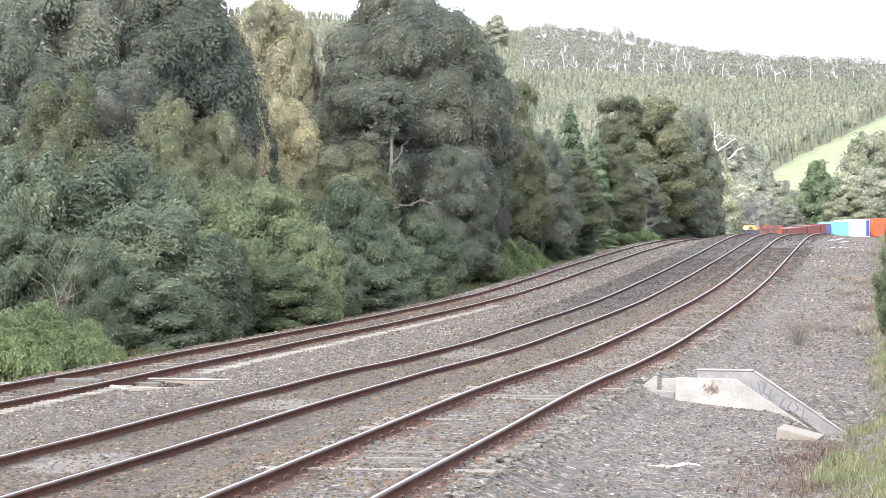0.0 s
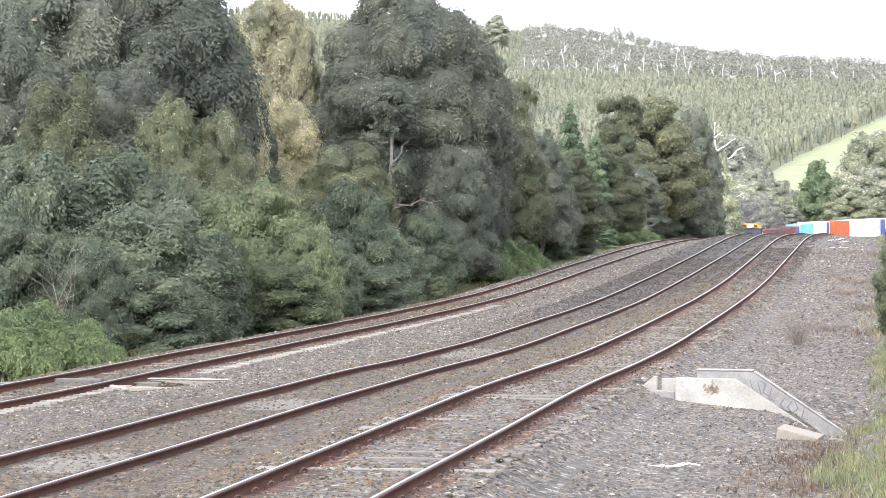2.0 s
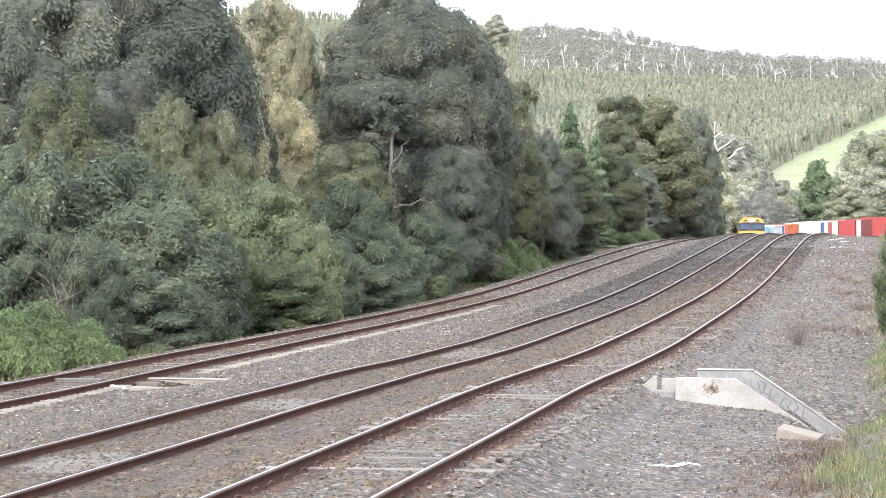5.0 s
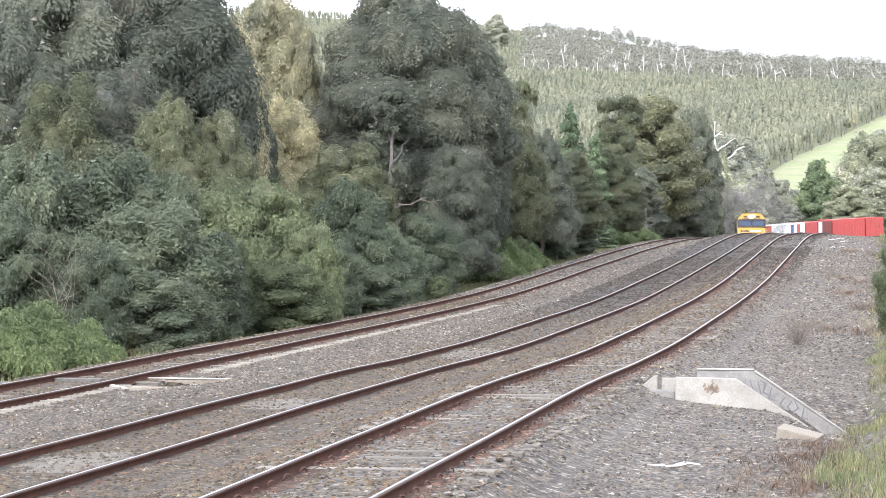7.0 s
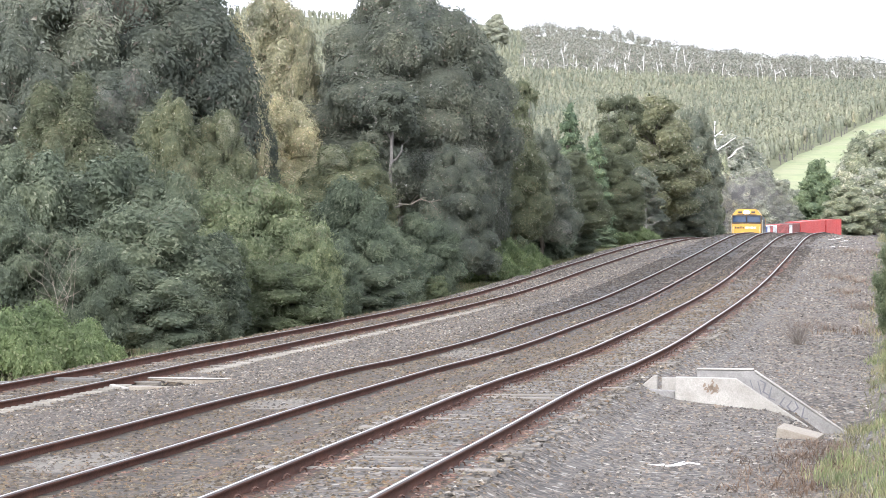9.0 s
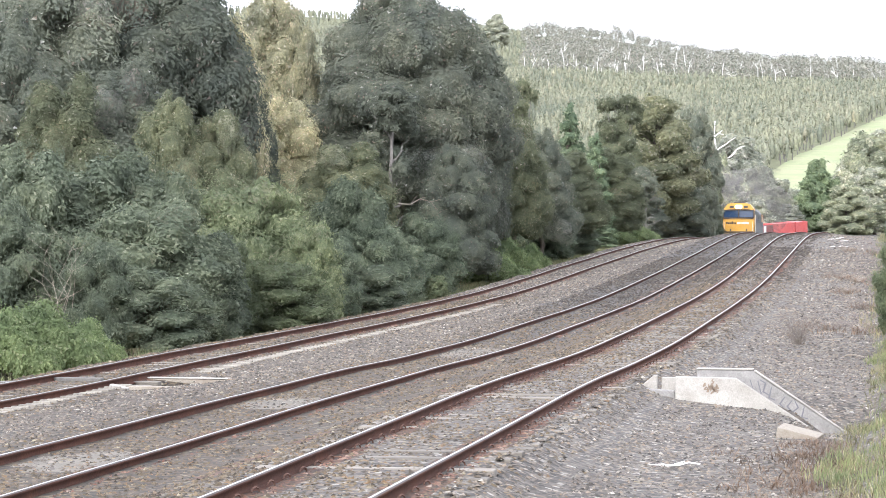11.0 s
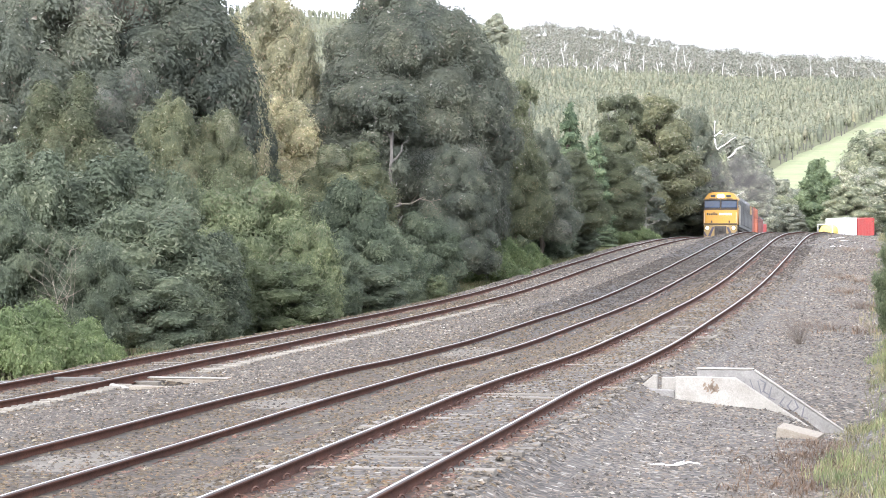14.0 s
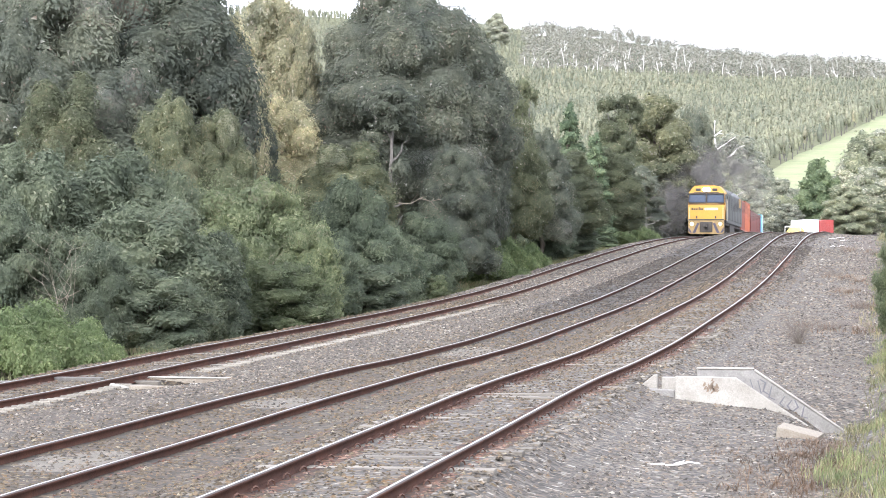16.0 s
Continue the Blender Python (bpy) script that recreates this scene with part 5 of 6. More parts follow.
def build_verges():
    rng = np.random.RandomState(6)
    y = rng.uniform(17, 62, 1700)
    u = 8.55 + 4 * rng.rand(1700) ** 1.3 + soft_noise(y, y * 0, 7, 2) * 0.35 + np.clip((y - 33) / 20, 0, 1) * 0.5
    keep = (y < 32) | (y > 47) | (rng.rand(1700) < 0.25)
    u, y = u[keep], y[keep]
    tufts("verge_grass", 1, np.stack([place(u, y), y], 1), 20, 0.19, 0.012, M_GRASS, "bright green and straw grass on the bank", "grass")
    y = rng.uniform(62, 165, 500)
    u = rng.uniform(8.4, 12, 500)
    tufts("verge_grass", 2, np.stack([place(u, y), y], 1), 18, 0.3, 0.016, M_VERGEGRASS, "dry brown grass along the gravel edge", "grass")
    y = rng.uniform(40, 175, 1500)
    u = -8.4 - rng.rand(1500) ** 1.6 * 2.5
    tufts("verge_grass", 3, np.stack([place(u, y), y], 1), 12, 0.26, 0.014, M_GRASS, "long green grass below the shrubs", "grass")
    y = rng.uniform(20, 60, 420)
    u = 8.5 + rng.rand(420) ** 2 * 3.5 + np.clip((y - 33) / 20, 0, 1) * 0.4
    tufts("verge_grass", 7, np.stack([place(u, y), y], 1), 16, 0.20, 0.012, M_VERGEGRASS, "straw-coloured dead grass on the bank", "grass", 0.9)
    y = rng.uniform(25.5, 33.5, 130)
    u = 8.2 + rng.normal(0, 0.45, 130) + (y - 29) * 0.03
    tufts("dry_bracken", 4, np.stack([place(u, y), y], 1), 26, 0.12, 0.010, M_DRY, "flattened dead red-brown bracken on the gravel", "bracken", 1.6)
    twiggy("dead_shrub", 8, 0.85, 0.75, 60, M_BARK, "leafless grey-brown dead shrub on the gravel", "shrub", (8.75, 61.8), 0.007)
    for seed, x, y, h in ((9, -9.9, 64.0, 3.1), (13, -5.2, 75.0, 2.6)):
        twiggy("dead_shrub", seed, h, 0.7, 8, M_STRAW, "leafless grey shrub with upright twigs among the bushes", "shrub", (x, y), 0.010)
    for i, (x, y) in enumerate([(13.51, 80.55), (14.65, 91.0), (15.86, 101.6), (19.94, 123.85), (20.66, 119.6), (11.54, 67.45), (10.57, 68.5), (16.19, 98.45)]):
        twiggy("dead_brush", 60 + i, 0.28 + 0.05 * (i % 3), 0.7, 30, M_STRAW if i % 2 else M_BARK, "low heap of dry brown brush on the bank", "brush", (x, y), 0.009)
    brush = np.repeat(np.array([(13.51, 80.55), (14.65, 91.0), (15.86, 101.6), (19.94, 123.85), (20.66, 119.6), (11.54, 67.45), (10.57, 68.5), (16.19, 98.45)]), 9, 0) + rng.normal(0, 1, (72, 2)) * np.array([0.35, 1.2])
    tufts("dry_grass", 9, brush, 16, 0.22, 0.016, M_DRY, "brown dead grass and leaf litter on the bank", "grass", 1.2)
    y = rng.uniform(98, 185, 900)
    u = rng.uniform(-10.6, -8.5, 900)
    tufts("verge_grass", 11, np.stack([place(u, y), y], 1), 14, 0.24, 0.02, M_VERGEGRASS, "pale dry grass slope below the brambles", "grass")
    # Lone ridge tree; its pale leaf colour stands in for distance haze.
    plant("pale", 36, 1700, 25, 18, 10)
    plant("bright", 11.25, 60.0, 3.0, 1.7, 20)
    plant("wattle_a", 10.25, 54.0, 2.1, 1.2, 80)
    plant("wattle_b", 12.3, 66.0, 2.2, 1.3, 60)
    plant("wattle_a", 11.2, 58.0, 1.6, 1.4, 140)
    plant("wattle_b", 15.2, 82.0, 2.0, 1.6, 200)


def build_ballast_stones():
    """Loose stones over the nearest ballast, each a rough little wedge."""
    rng = np.random.RandomState(12)
    n = 600000
    y = 18.5 + 107 * rng.rand(n) ** 1.7
    u = rng.uniform(-7.7, 9.0, n)
    left = np.maximum(-7.7, 8.4 - 0.36 * y)
    keep = (u > left) & (rng.rand(n) < np.where(u > 5, 0.95, 0.8)) & (y < 125)
    for t in TRACK_AT.values():
        keep &= np.abs(np.abs(u - t) - 0.7525) > 0.085
    u, y = u[keep], y[keep]
    pick = rng.permutation(len(u))[:112000]
    u, y = np.concatenate([u[pick], rng.uniform(-8.2, 9.4, 15000)]), np.concatenate([y[pick], rng.uniform(98, 178, 15000)])
    for t in TRACK_AT.values():
        u = np.where(np.abs(np.abs(u - t) - 0.7525) < 0.11, u + 0.3, u)
    x = place(u, y)
    z = ground_level(x, y)
    v0 = u + rng.normal(0, 0.5, len(u))
    grey = (v0 > 4.9) | ((v0 > -4.3) & (v0 < -1.5)) | ((v0 < -1.5) & (y > 95))
    beside = [np.abs(np.abs(u - TRACK_AT[t]) - 0.7525) for t in ("near", "far")] + [np.abs(u - 0.7525)]
    rusty = (np.minimum.reduce(beside) + rng.exponential(0.07, len(u)) < 0.26) & (y < 115)
    grey &= ~rusty
    dark = ~rusty & (u > -2.3) & (u < 5.2) & (y + rng.normal(0, 8, len(u)) > np.where(u < 1.2, 76, 96))
    for pu, py, ru, ry in DUST:
        grey |= (((u - pu) / ru) ** 2 + ((y - py) / ry) ** 2 < 1) & (rng.rand(len(u)) < 0.7)
    dark &= y > 60
    grey &= ~dark
    for mask, mat, label in ((grey, M_STONE_GREY, "loose blue-grey and pale gravel stones"), (rusty, M_STONE_RUST, "rust-stained ballast stones along the rails"), (dark, M_STONE_DARK, "dark oily ballast stones on the crest"), (~grey & ~rusty & ~dark, M_STONE, "loose brown and grey ballast stones")):
        k = int(mask.sum())
        s = (rng.uniform(0.014, 0.033, k) * (1 + np.clip((y[mask] - 34) / 60, 0, 2.2)))[:, None, None]
        base = np.array([(1.1, 0.7, -0.5), (-0.9, 0.9, -0.4), (-1.2, -0.7, -0.6), (1, -0.8, -0.5), (0, 0, 0.75)])
        v = base[None] + rng.uniform(-0.5, 0.5, (k, 5, 3)) * np.array([1, 1, 0.7])
        v[:, 4, :2] += rng.uniform(-0.7, 0.7, (k, 2))
        a = rng.uniform(0, 6.28, k)
        c, q = np.cos(a)[:, None], np.sin(a)[:, None]
        v = np.stack([v[..., 0] * c - v[..., 1] * q, v[..., 0] * q + v[..., 1] * c, v[..., 2] * rng.uniform(0.35, 0.9, (k, 1))], -1) * s
        v = v + np.stack([x[mask], y[mask], z[mask] + 0.004], 1)[:, None, :]
        tri = np.array([(0, 1, 4), (1, 2, 4), (2, 3, 4), (3, 0, 4)])
        f = (np.arange(k)[:, None, None] * 5 + tri[None]).reshape(-1, 3)
        tagged(raw("ballast_stones", v.reshape(-1, 3), f, mat), label, "stones", kind="stuff")


def build_trough():
    """The pale ribbed lids along the near side of the far track."""
    root = thing("cable_trough", "row of pale narrow concrete trough lids beside the far track", "cable trough", kind="structure")
    bm = bmesh.new()
    box(bm, -0.15, 0.15, -0.045, 0.045, -0.10, 0.03, bevel=0.012)
    first = part("lid", bm, M_LID, root)
    rng = random.Random(2)
    ob = first
    for y in [39.0 + 0.34 * k for k in range(21)] + [49.8 + 0.34 * k for k in range(110)]:
        if ob is None:
            ob = new("lid", first.data)
            ob.parent = root
        x = float(place(-4.35 if y > 48 else -4.7, y))
        ob.matrix_local = pose(x, y, float(rail_level("far", y)) - 0.125 + rng.uniform(-0.012, 0.008), 0, 0, -10 + rng.uniform(-5, 5))
        ob = None


# ---- the train ----
M_YELLOW = surface("loco_yellow", (0.46, 0.235, 0.022), (0.58, 0.31, 0.036), 0.45, scale=1.2, fine=30, bump=0.04, stain=(0.32, 0.20, 0.06), stain_scale=0.9, stain_amount=0.35)
M_LOCOBLUE = surface("loco_blue_grey", (0.024, 0.032, 0.038), (0.055, 0.067, 0.075), 0.55, scale=0.8, fine=20, bump=0.06, stain=(0.10, 0.085, 0.07), stain_scale=0.7)
M_DARKSTEEL = surface("under_frame", (0.03, 0.028, 0.026), (0.085, 0.075, 0.065), 0.85, scale=2, fine=20, bump=0.3)
M_STRIPE = surface("dark_stripe", (0.035, 0.03, 0.05), (0.075, 0.065, 0.09), 0.6, scale=3, fine=30, bump=0.05)
M_BLACK = plain("black_paint", (0.02, 0.02, 0.022), 0.5)
M_CREAM = surface("cream_paint", (0.62, 0.58, 0.48), (0.78, 0.74, 0.64), 0.5, scale=2, fine=20, bump=0.05)
M_PILOT = surface("pilot_paint", (0.24, 0.16, 0.055), (0.40, 0.28, 0.11), 0.6, scale=3, fine=30, bump=0.1, stain=(0.10, 0.075, 0.05), stain_scale=2.0)
M_LAMP = plain("lamp_glow", (1.0, 0.95, 0.86), 0.3, 0.0, 30.0)
M_LENS = plain("marker_lens", (0.25, 0.12, 0.04), 0.2)
M_GLASS, _nt, _b = blank("cab_glass")
_b.inputs["Base Color"].default_value = (0.022, 0.04, 0.075, 1)
_b.inputs["Roughness"].default_value = 0.08
_b.inputs["Specular IOR Level"].default_value = 0.35
M_STONE = chips("stone_chips", [(0.0, (0.0210, 0.0162, 0.0096)), (0.30, (0.0560, 0.0431, 0.0261)), (0.58, (0.0880, 0.0686, 0.0409)), (0.76, (0.1200, 0.0951, 0.0566)), (0.86, (0.1250, 0.0764, 0.0365)), (0.975, (0.1500, 0.1274, 0.0827)), (1.0, (0.2500, 0.2254, 0.1566))])
M_STONE_GREY = chips("gravel_chips", [(0.0, (0.0270, 0.0241, 0.0197)), (0.30, (0.0730, 0.0650, 0.0526)), (0.58, (0.1160, 0.1034, 0.0846)), (0.76, (0.1560, 0.1389, 0.1137)), (0.85, (0.1500, 0.1103, 0.0714)), (0.97, (0.2050, 0.1872, 0.1551)), (1.0, (0.3100, 0.2955, 0.2538))])
M_STONE_RUST = chips("rusty_chips", [(0.0, (0.032, 0.015, 0.009)), (0.35, (0.084, 0.040, 0.026)), (0.7, (0.13, 0.068, 0.045)), (0.92, (0.17, 0.108, 0.078)), (1.0, (0.27, 0.22, 0.18))])
M_STONE_DARK = chips("dark_chips", [(0.0, (0.0122, 0.0097, 0.0067)), (0.35, (0.0313, 0.0247, 0.0171)), (0.7, (0.0490, 0.0386, 0.0269)), (0.95, (0.0714, 0.0586, 0.0416)), (1.0, (0.1224, 0.1066, 0.0796))])
M_LID = surface("trough_lid", (0.15, 0.135, 0.11), (0.26, 0.24, 0.20), 0.85, scale=4, fine=40, bump=0.3, vary=0.2)
PAINTS = {
    "rust red": ((0.26, 0.05, 0.025), (0.36, 0.075, 0.038)), "dark red": ((0.13, 0.022, 0.017), (0.21, 0.038, 0.03)), "orange": ((0.46, 0.085, 0.02), (0.58, 0.13, 0.032)), "red": ((0.40, 0.04, 0.035), (0.52, 0.07, 0.06)),
    "blue": ((0.03, 0.06, 0.24), (0.06, 0.11, 0.34)), "cyan": ((0.16, 0.48, 0.52), (0.26, 0.60, 0.62)), "white": ((0.72, 0.72, 0.70), (0.84, 0.84, 0.82)),
    "yellow": ((0.72, 0.52, 0.10), (0.82, 0.62, 0.16))}
PAINT = {k: surface("container_" + k.replace(" ", "_"), a, b, 0.5, scale=0.9, fine=16, bump=0.05, stain=tuple(c * 0.55 + 0.03 for c in a), stain_scale=0.6, stain_amount=0.35) for k, (a, b) in PAINTS.items()}


def bogie(parent, y, wheels, r):
    bm = bmesh.new()
    span = 0.5 * wheels
    for s in (-1, 1):
        box(bm, s * 1.05 - 0.08, s * 1.05 + 0.08, -span - 0.7, span + 0.7, r * 0.85, r * 1.25, bevel=0.03)
        for k in range(wheels):
            w = (k - (wheels - 1) / 2) * (1.7 if wheels == 2 else 1.75)
            box(bm, s * 1.05 - 0.13, s * 1.05 + 0.13, w - 0.2, w + 0.2, r * 0.7, r * 1.35, bevel=0.03)
    box(bm, -1.0, 1.0, -0.25, 0.25, r * 0.9, r * 1.4, bevel=0.04)
    b = part("bogie", bm, M_DARKSTEEL, parent)
    b.location = (0, y, 0)
    out = []
    for k in range(wheels):
        bm = bmesh.new()
        w = (k - (wheels - 1) / 2) * (1.7 if wheels == 2 else 1.75)
        for s in (-1, 1):
            tube(bm, (s * 0.68, 0, 0), (s * 0.82, 0, 0), r, r * 0.97, 20)
            tube(bm, (s * 0.66, 0, 0), (s * 0.69, 0, 0), r * 1.05, r * 1.05, 20)
            tube(bm, (s * 0.82, 0, 0), (s * 0.95, 0, 0), 0.13, 0.11, 10)
        tube(bm, (-0.7, 0, 0), (0.7, 0, 0), 0.09, 0.09, 8)
        ob = part("wheelset", bm, M_DARKSTEEL, b)
        ob.location = (0, w, r)
        out.append(ob)
    return out


WHEELS = []


def build_loco():
    """Nose at y = 0, body behind it; z = 0 on the rails."""
    root = thing("diesel_locomotive", "yellow-nosed blue-grey diesel freight locomotive with lit headlamps", "locomotive")
    L, W = 21.0, 1.47
    # cab: outline of its side in y, z, then the corners drawn in towards the roof and nose
    def section(y, half, z0, shoulder, top, crown):
        return [(half, y, z0), (half, y, shoulder), (half - 0.42, y, top), (half - 0.75, y, crown), (-(half - 0.75), y, crown), (-(half - 0.42), y, top), (-half, y, shoulder), (-half, y, z0)]

    def loft(name, rows, mat, label=""):
        bm = bmesh.new()
        rings = [[bm.verts.new(p) for p in r] for r in rows]
        for a, b in zip(rings, rings[1:]):
            for i in range(len(a)):
                j = (i + 1) % len(a)
                bm.faces.new((a[i], a[j], b[j], b[i]))
        bm.faces.new(rings[0])
        bm.faces.new(rings[-1][::-1])
        bmesh.ops.recalc_face_normals(bm, faces=bm.faces[:])
        bmesh.ops.bevel(bm, geom=bm.edges[:], offset=0.035, segments=2, affect="EDGES")
        return part(name, bm, mat, root, label)

    loft("nose", [section(0.02, W - 0.03, 1.32, 2.45, 2.60, 2.62), section(-0.55, W, 1.32, 2.50, 2.62, 2.64)], M_YELLOW, "yellow nose panel")
    loft("cab", [section(-0.30, W - 0.02, 2.55, 3.42, 3.98, 4.05), section(-2.3, W, 1.32, 3.55, 4.02, 4.10)], M_YELLOW, "yellow cab with chamfered roof corners")
    loft("body", [section(-2.28, W - 0.03, 1.15, 3.50, 4.0, 4.08), section(-L, W - 0.03, 1.15, 3.50, 4.0, 4.08)], M_LOCOBLUE, "blue-grey engine body")
    # wind screens
    for s in (-1, 1):
        bm = bmesh.new()
        box(bm, s * 0.70 - 0.66, s * 0.70 + 0.66, -0.04, 0.02, 2.72, 3.34, bevel=0.03)
        for v in bm.verts:
            v.co.y += -0.20 - (v.co.z - 2.6) * 0.10
        wnd = part("windscreen", bm, M_GLASS, root, "dark reflecting windscreen pane")
        bm = bmesh.new()
        tube(bm, (s * 0.72 + 0.25, -0.19, 2.72), (s * 0.72 - 0.1, -0.24, 3.12), 0.012, 0.012, 5)
        part("wiper", bm, M_BLACK, wnd)
        bm = bmesh.new()
        for x0, x1, z0, z1 in ((-0.70, 0.70, 2.64, 2.71), (-0.70, 0.70, 3.34, 3.43), (-0.71, -0.64, 2.68, 3.38), (0.64, 0.71, 2.68, 3.38)):
            box(bm, s * 0.72 + x0, s * 0.72 + x1, -0.26, -0.16, z0, z1)
        part("window_frame", bm, M_BLACK, root)
        # number boxes and markers on the visor
        bm = bmesh.new()
        box(bm, s * 0.66 - 0.20, s * 0.66 + 0.20, -0.36, -0.27, 3.62, 3.82, bevel=0.02)
        nb = part("number_box", bm, M_BLACK, root, "dark number box")
        bm = bmesh.new()
        tube(bm, (s * 0.66, -0.38, 3.72), (s * 0.66, -0.355, 3.72), 0.075, 0.075, 10)
        part("lens", bm, M_LENS, nb)
        bm = bmesh.new()
        tube(bm, (s * 1.12, 0.03, 0.98), (s * 1.12, 0.14, 0.98), 0.13, 0.115, 16)
        dl = part("ditch_light", bm, M_BLACK, root)
        bm = bmesh.new()
        tube(bm, (s * 1.12, 0.14, 0.98), (s * 1.12, 0.155, 0.98), 0.105, 0.09, 16)
        part("lens", bm, M_LAMP, dl, "lit warm white ditch light")
        # cab side: window and door
        bm = bmesh.new()
        box(bm, s * (W - 0.01) - 0.02, s * (W - 0.01) + 0.02, -1.35, -0.65, 2.72, 3.35, bevel=0.01)
        part("side_window", bm, M_GLASS, root)
        bm = bmesh.new()
        box(bm, s * (W + 0.005) - 0.015, s * (W + 0.005) + 0.015, -2.2, -1.55, 1.4, 3.4, bevel=0.01)
        part("cab_door", bm, M_LOCOBLUE, root)
        bm = bmesh.new()
        tube(bm, (s * (W + 0.06), -1.48, 1.3), (s * (W + 0.06), -1.48, 3.0), 0.018, 0.018, 6)
        tube(bm, (s * (W + 0.06), -2.28, 1.3), (s * (W + 0.06), -2.28, 3.0), 0.018, 0.018, 6)
        part("handrail", bm, M_CREAM, root)
        for k in range(9):
            y = -3.2 - k * 1.95
            bm = bmesh.new()
            box(bm, s * (W - 0.005) - 0.02, s * (W - 0.005) + 0.02, y - 1.75, y, 1.45, 3.3, bevel=0.015)
            for j in range(5):
                box(bm, s * (W + 0.02) - 0.015, s * (W + 0.02) + 0.015, y - 1.55, y - 0.2, 2.3 + j * 0.17, 2.38 + j * 0.17)
            part("body_panel", bm, M_LOCOBLUE, root)
        bm = bmesh.new()
        box(bm, s * (W + 0.03) - 0.02, s * (W + 0.03) + 0.02, -18.6, -16.6, 2.75, 3.5, bevel=0.01)
        part("painted_panel", bm, M_YELLOW, root, "yellow painted panel")
        bm = bmesh.new()
        box(bm, s * 1.05 - 0.3, s * 1.05 + 0.3, -13.2, -7.8, 0.35, 1.15, bevel=0.08)
        part("fuel_tank", bm, M_DARKSTEEL, root)
    # central headlamp with its housing
    bm = bmesh.new()
    box(bm, -0.30, 0.30, -0.42, -0.27, 3.57, 3.87, bevel=0.05)
    hl = part("headlight", bm, M_DARKSTEEL, root, "lit twin headlight in a dark housing")
    for s in (-1, 1):
        bm = bmesh.new()
        tube(bm, (s * 0.145, -0.28, 3.72), (s * 0.145, -0.245, 3.72), 0.14, 0.13, 16)
        part("lens", bm, M_LAMP, hl)
    # dark lines and bars of lettering on the nose
    bm = bmesh.new()
    box(bm, -1.42, 1.42, -0.05, 0.045, 2.54, 2.60)
    part("trim_line", bm, M_BLACK, root, "black trim line under the windows")
    bm = bmesh.new()
    x = 1.16
    for w, h in ((0.13, 0.2), (0.12, 0.15), (0.12, 0.15), (0.05, 0.2), (0.1, 0.24), (0.05, 0.2), (0.13, 0.15)):
        box(bm, x - w, x, 0.01, 0.035, 2.08, 2.08 + h)
        x -= w + 0.035
    part("lettering", bm, M_BLACK, root, "dark bars of lettering")
    bm = bmesh.new()
    x = 0.12
    for w in (0.14, 0.13, 0.06, 0.05, 0.13, 0.13, 0.13, 0.05):
        box(bm, x - w, x, 0.01, 0.035, 2.08, 2.27)
        x -= w + 0.035
    part("lettering", bm, M_CREAM, root, "pale bars of lettering")
    bm = bmesh.new()
    box(bm, -1.40, 1.40, -0.1, 0.06, 1.30, 1.38, bevel=0.01)
    for s in (-1, 1):
        box(bm, s * 0.75 - 0.06, s * 0.75 + 0.06, 0.02, 0.07, 1.42, 1.62)
    part("step_edge", bm, M_DARKSTEEL, root)
    # grab rails up the nose, corner steps, a lip under the visor
    for s in (-1, 1):
        bm = bmesh.new()
        tube(bm, (s * 1.34, 0.075, 1.40), (s * 1.34, 0.075, 2.30), 0.018, 0.018, 6)
        for z in (1.42, 2.28):
            tube(bm, (s * 1.34, 0.0, z), (s * 1.34, 0.08, z), 0.015, 0.015, 6)
        part("grab_rail", bm, M_CREAM, root, "pale grab rail")
        bm = bmesh.new()
        for z in (0.32, 0.62, 0.92, 1.2):
            box(bm, s * 1.42 - 0.14, s * 1.42 + 0.06, -0.95, -0.45, z - 0.02, z + 0.02)
        box(bm, s * 1.44 - 0.02, s * 1.44 + 0.02, -0.98, -0.94, 0.25, 1.3)
        part("step", bm, M_DARKSTEEL, root, "dark corner steps")
    bm = bmesh.new()
    box(bm, -1.02, 1.02, -0.42, -0.24, 3.47, 3.52, bevel=0.01)
    part("visor", bm, M_DARKSTEEL, root, "dark lip above the windscreens")
    bm = bmesh.new()
    for k in range(5):
        box(bm, -1.36, 1.36, 0.012, 0.028, 1.66 + 0.07 * k, 1.675 + 0.07 * k)
    part("nose_louvre", bm, M_YELLOW, root)
    # pilot with slanting stripes, coupler
    bm = bmesh.new()
    prism(bm, [(-1.42, 1.28), (-1.42, 0.30), (-1.25, 0.18), (1.25, 0.18), (1.42, 0.30), (1.42, 1.28)], -0.35, 0.02)
    bmesh.ops.bevel(bm, geom=bm.edges[:], offset=0.02, segments=1, affect="EDGES")
    pilot = part("pilot", bm, M_PILOT, root, "dusty yellow pilot with dark slanting stripes")
    for s in (-1, 1):
        for k in range(2):
            bm = bmesh.new()
            x = s * (0.52 + k * 0.42)
            vs = [(x, 0.025, 1.05 - k * 0.1), (x + s * 0.20, 0.025, 1.05 - k * 0.1), (x + s * 0.55, 0.025, 0.28), (x + s * 0.33, 0.025, 0.28)]
            if k == 1:
                vs = [(s * 1.40, 0.025, 0.75), (s * 1.40, 0.025, 0.45), (s * 1.28, 0.025, 0.30), (s * 1.12, 0.025, 0.30)]
            a = [bm.verts.new(v) for v in vs]
            b = [bm.verts.new((v[0], v[1] + 0.012, v[2])) for v in vs]
            for i in range(4):
                bm.faces.new((a[i], a[(i + 1) % 4], b[(i + 1) % 4], b[i]))
            bm.faces.new(a)
            bm.faces.new(b[::-1])
            bmesh.ops.recalc_face_normals(bm, faces=bm.faces[:])
            part("stripe", bm, M_STRIPE, pilot)
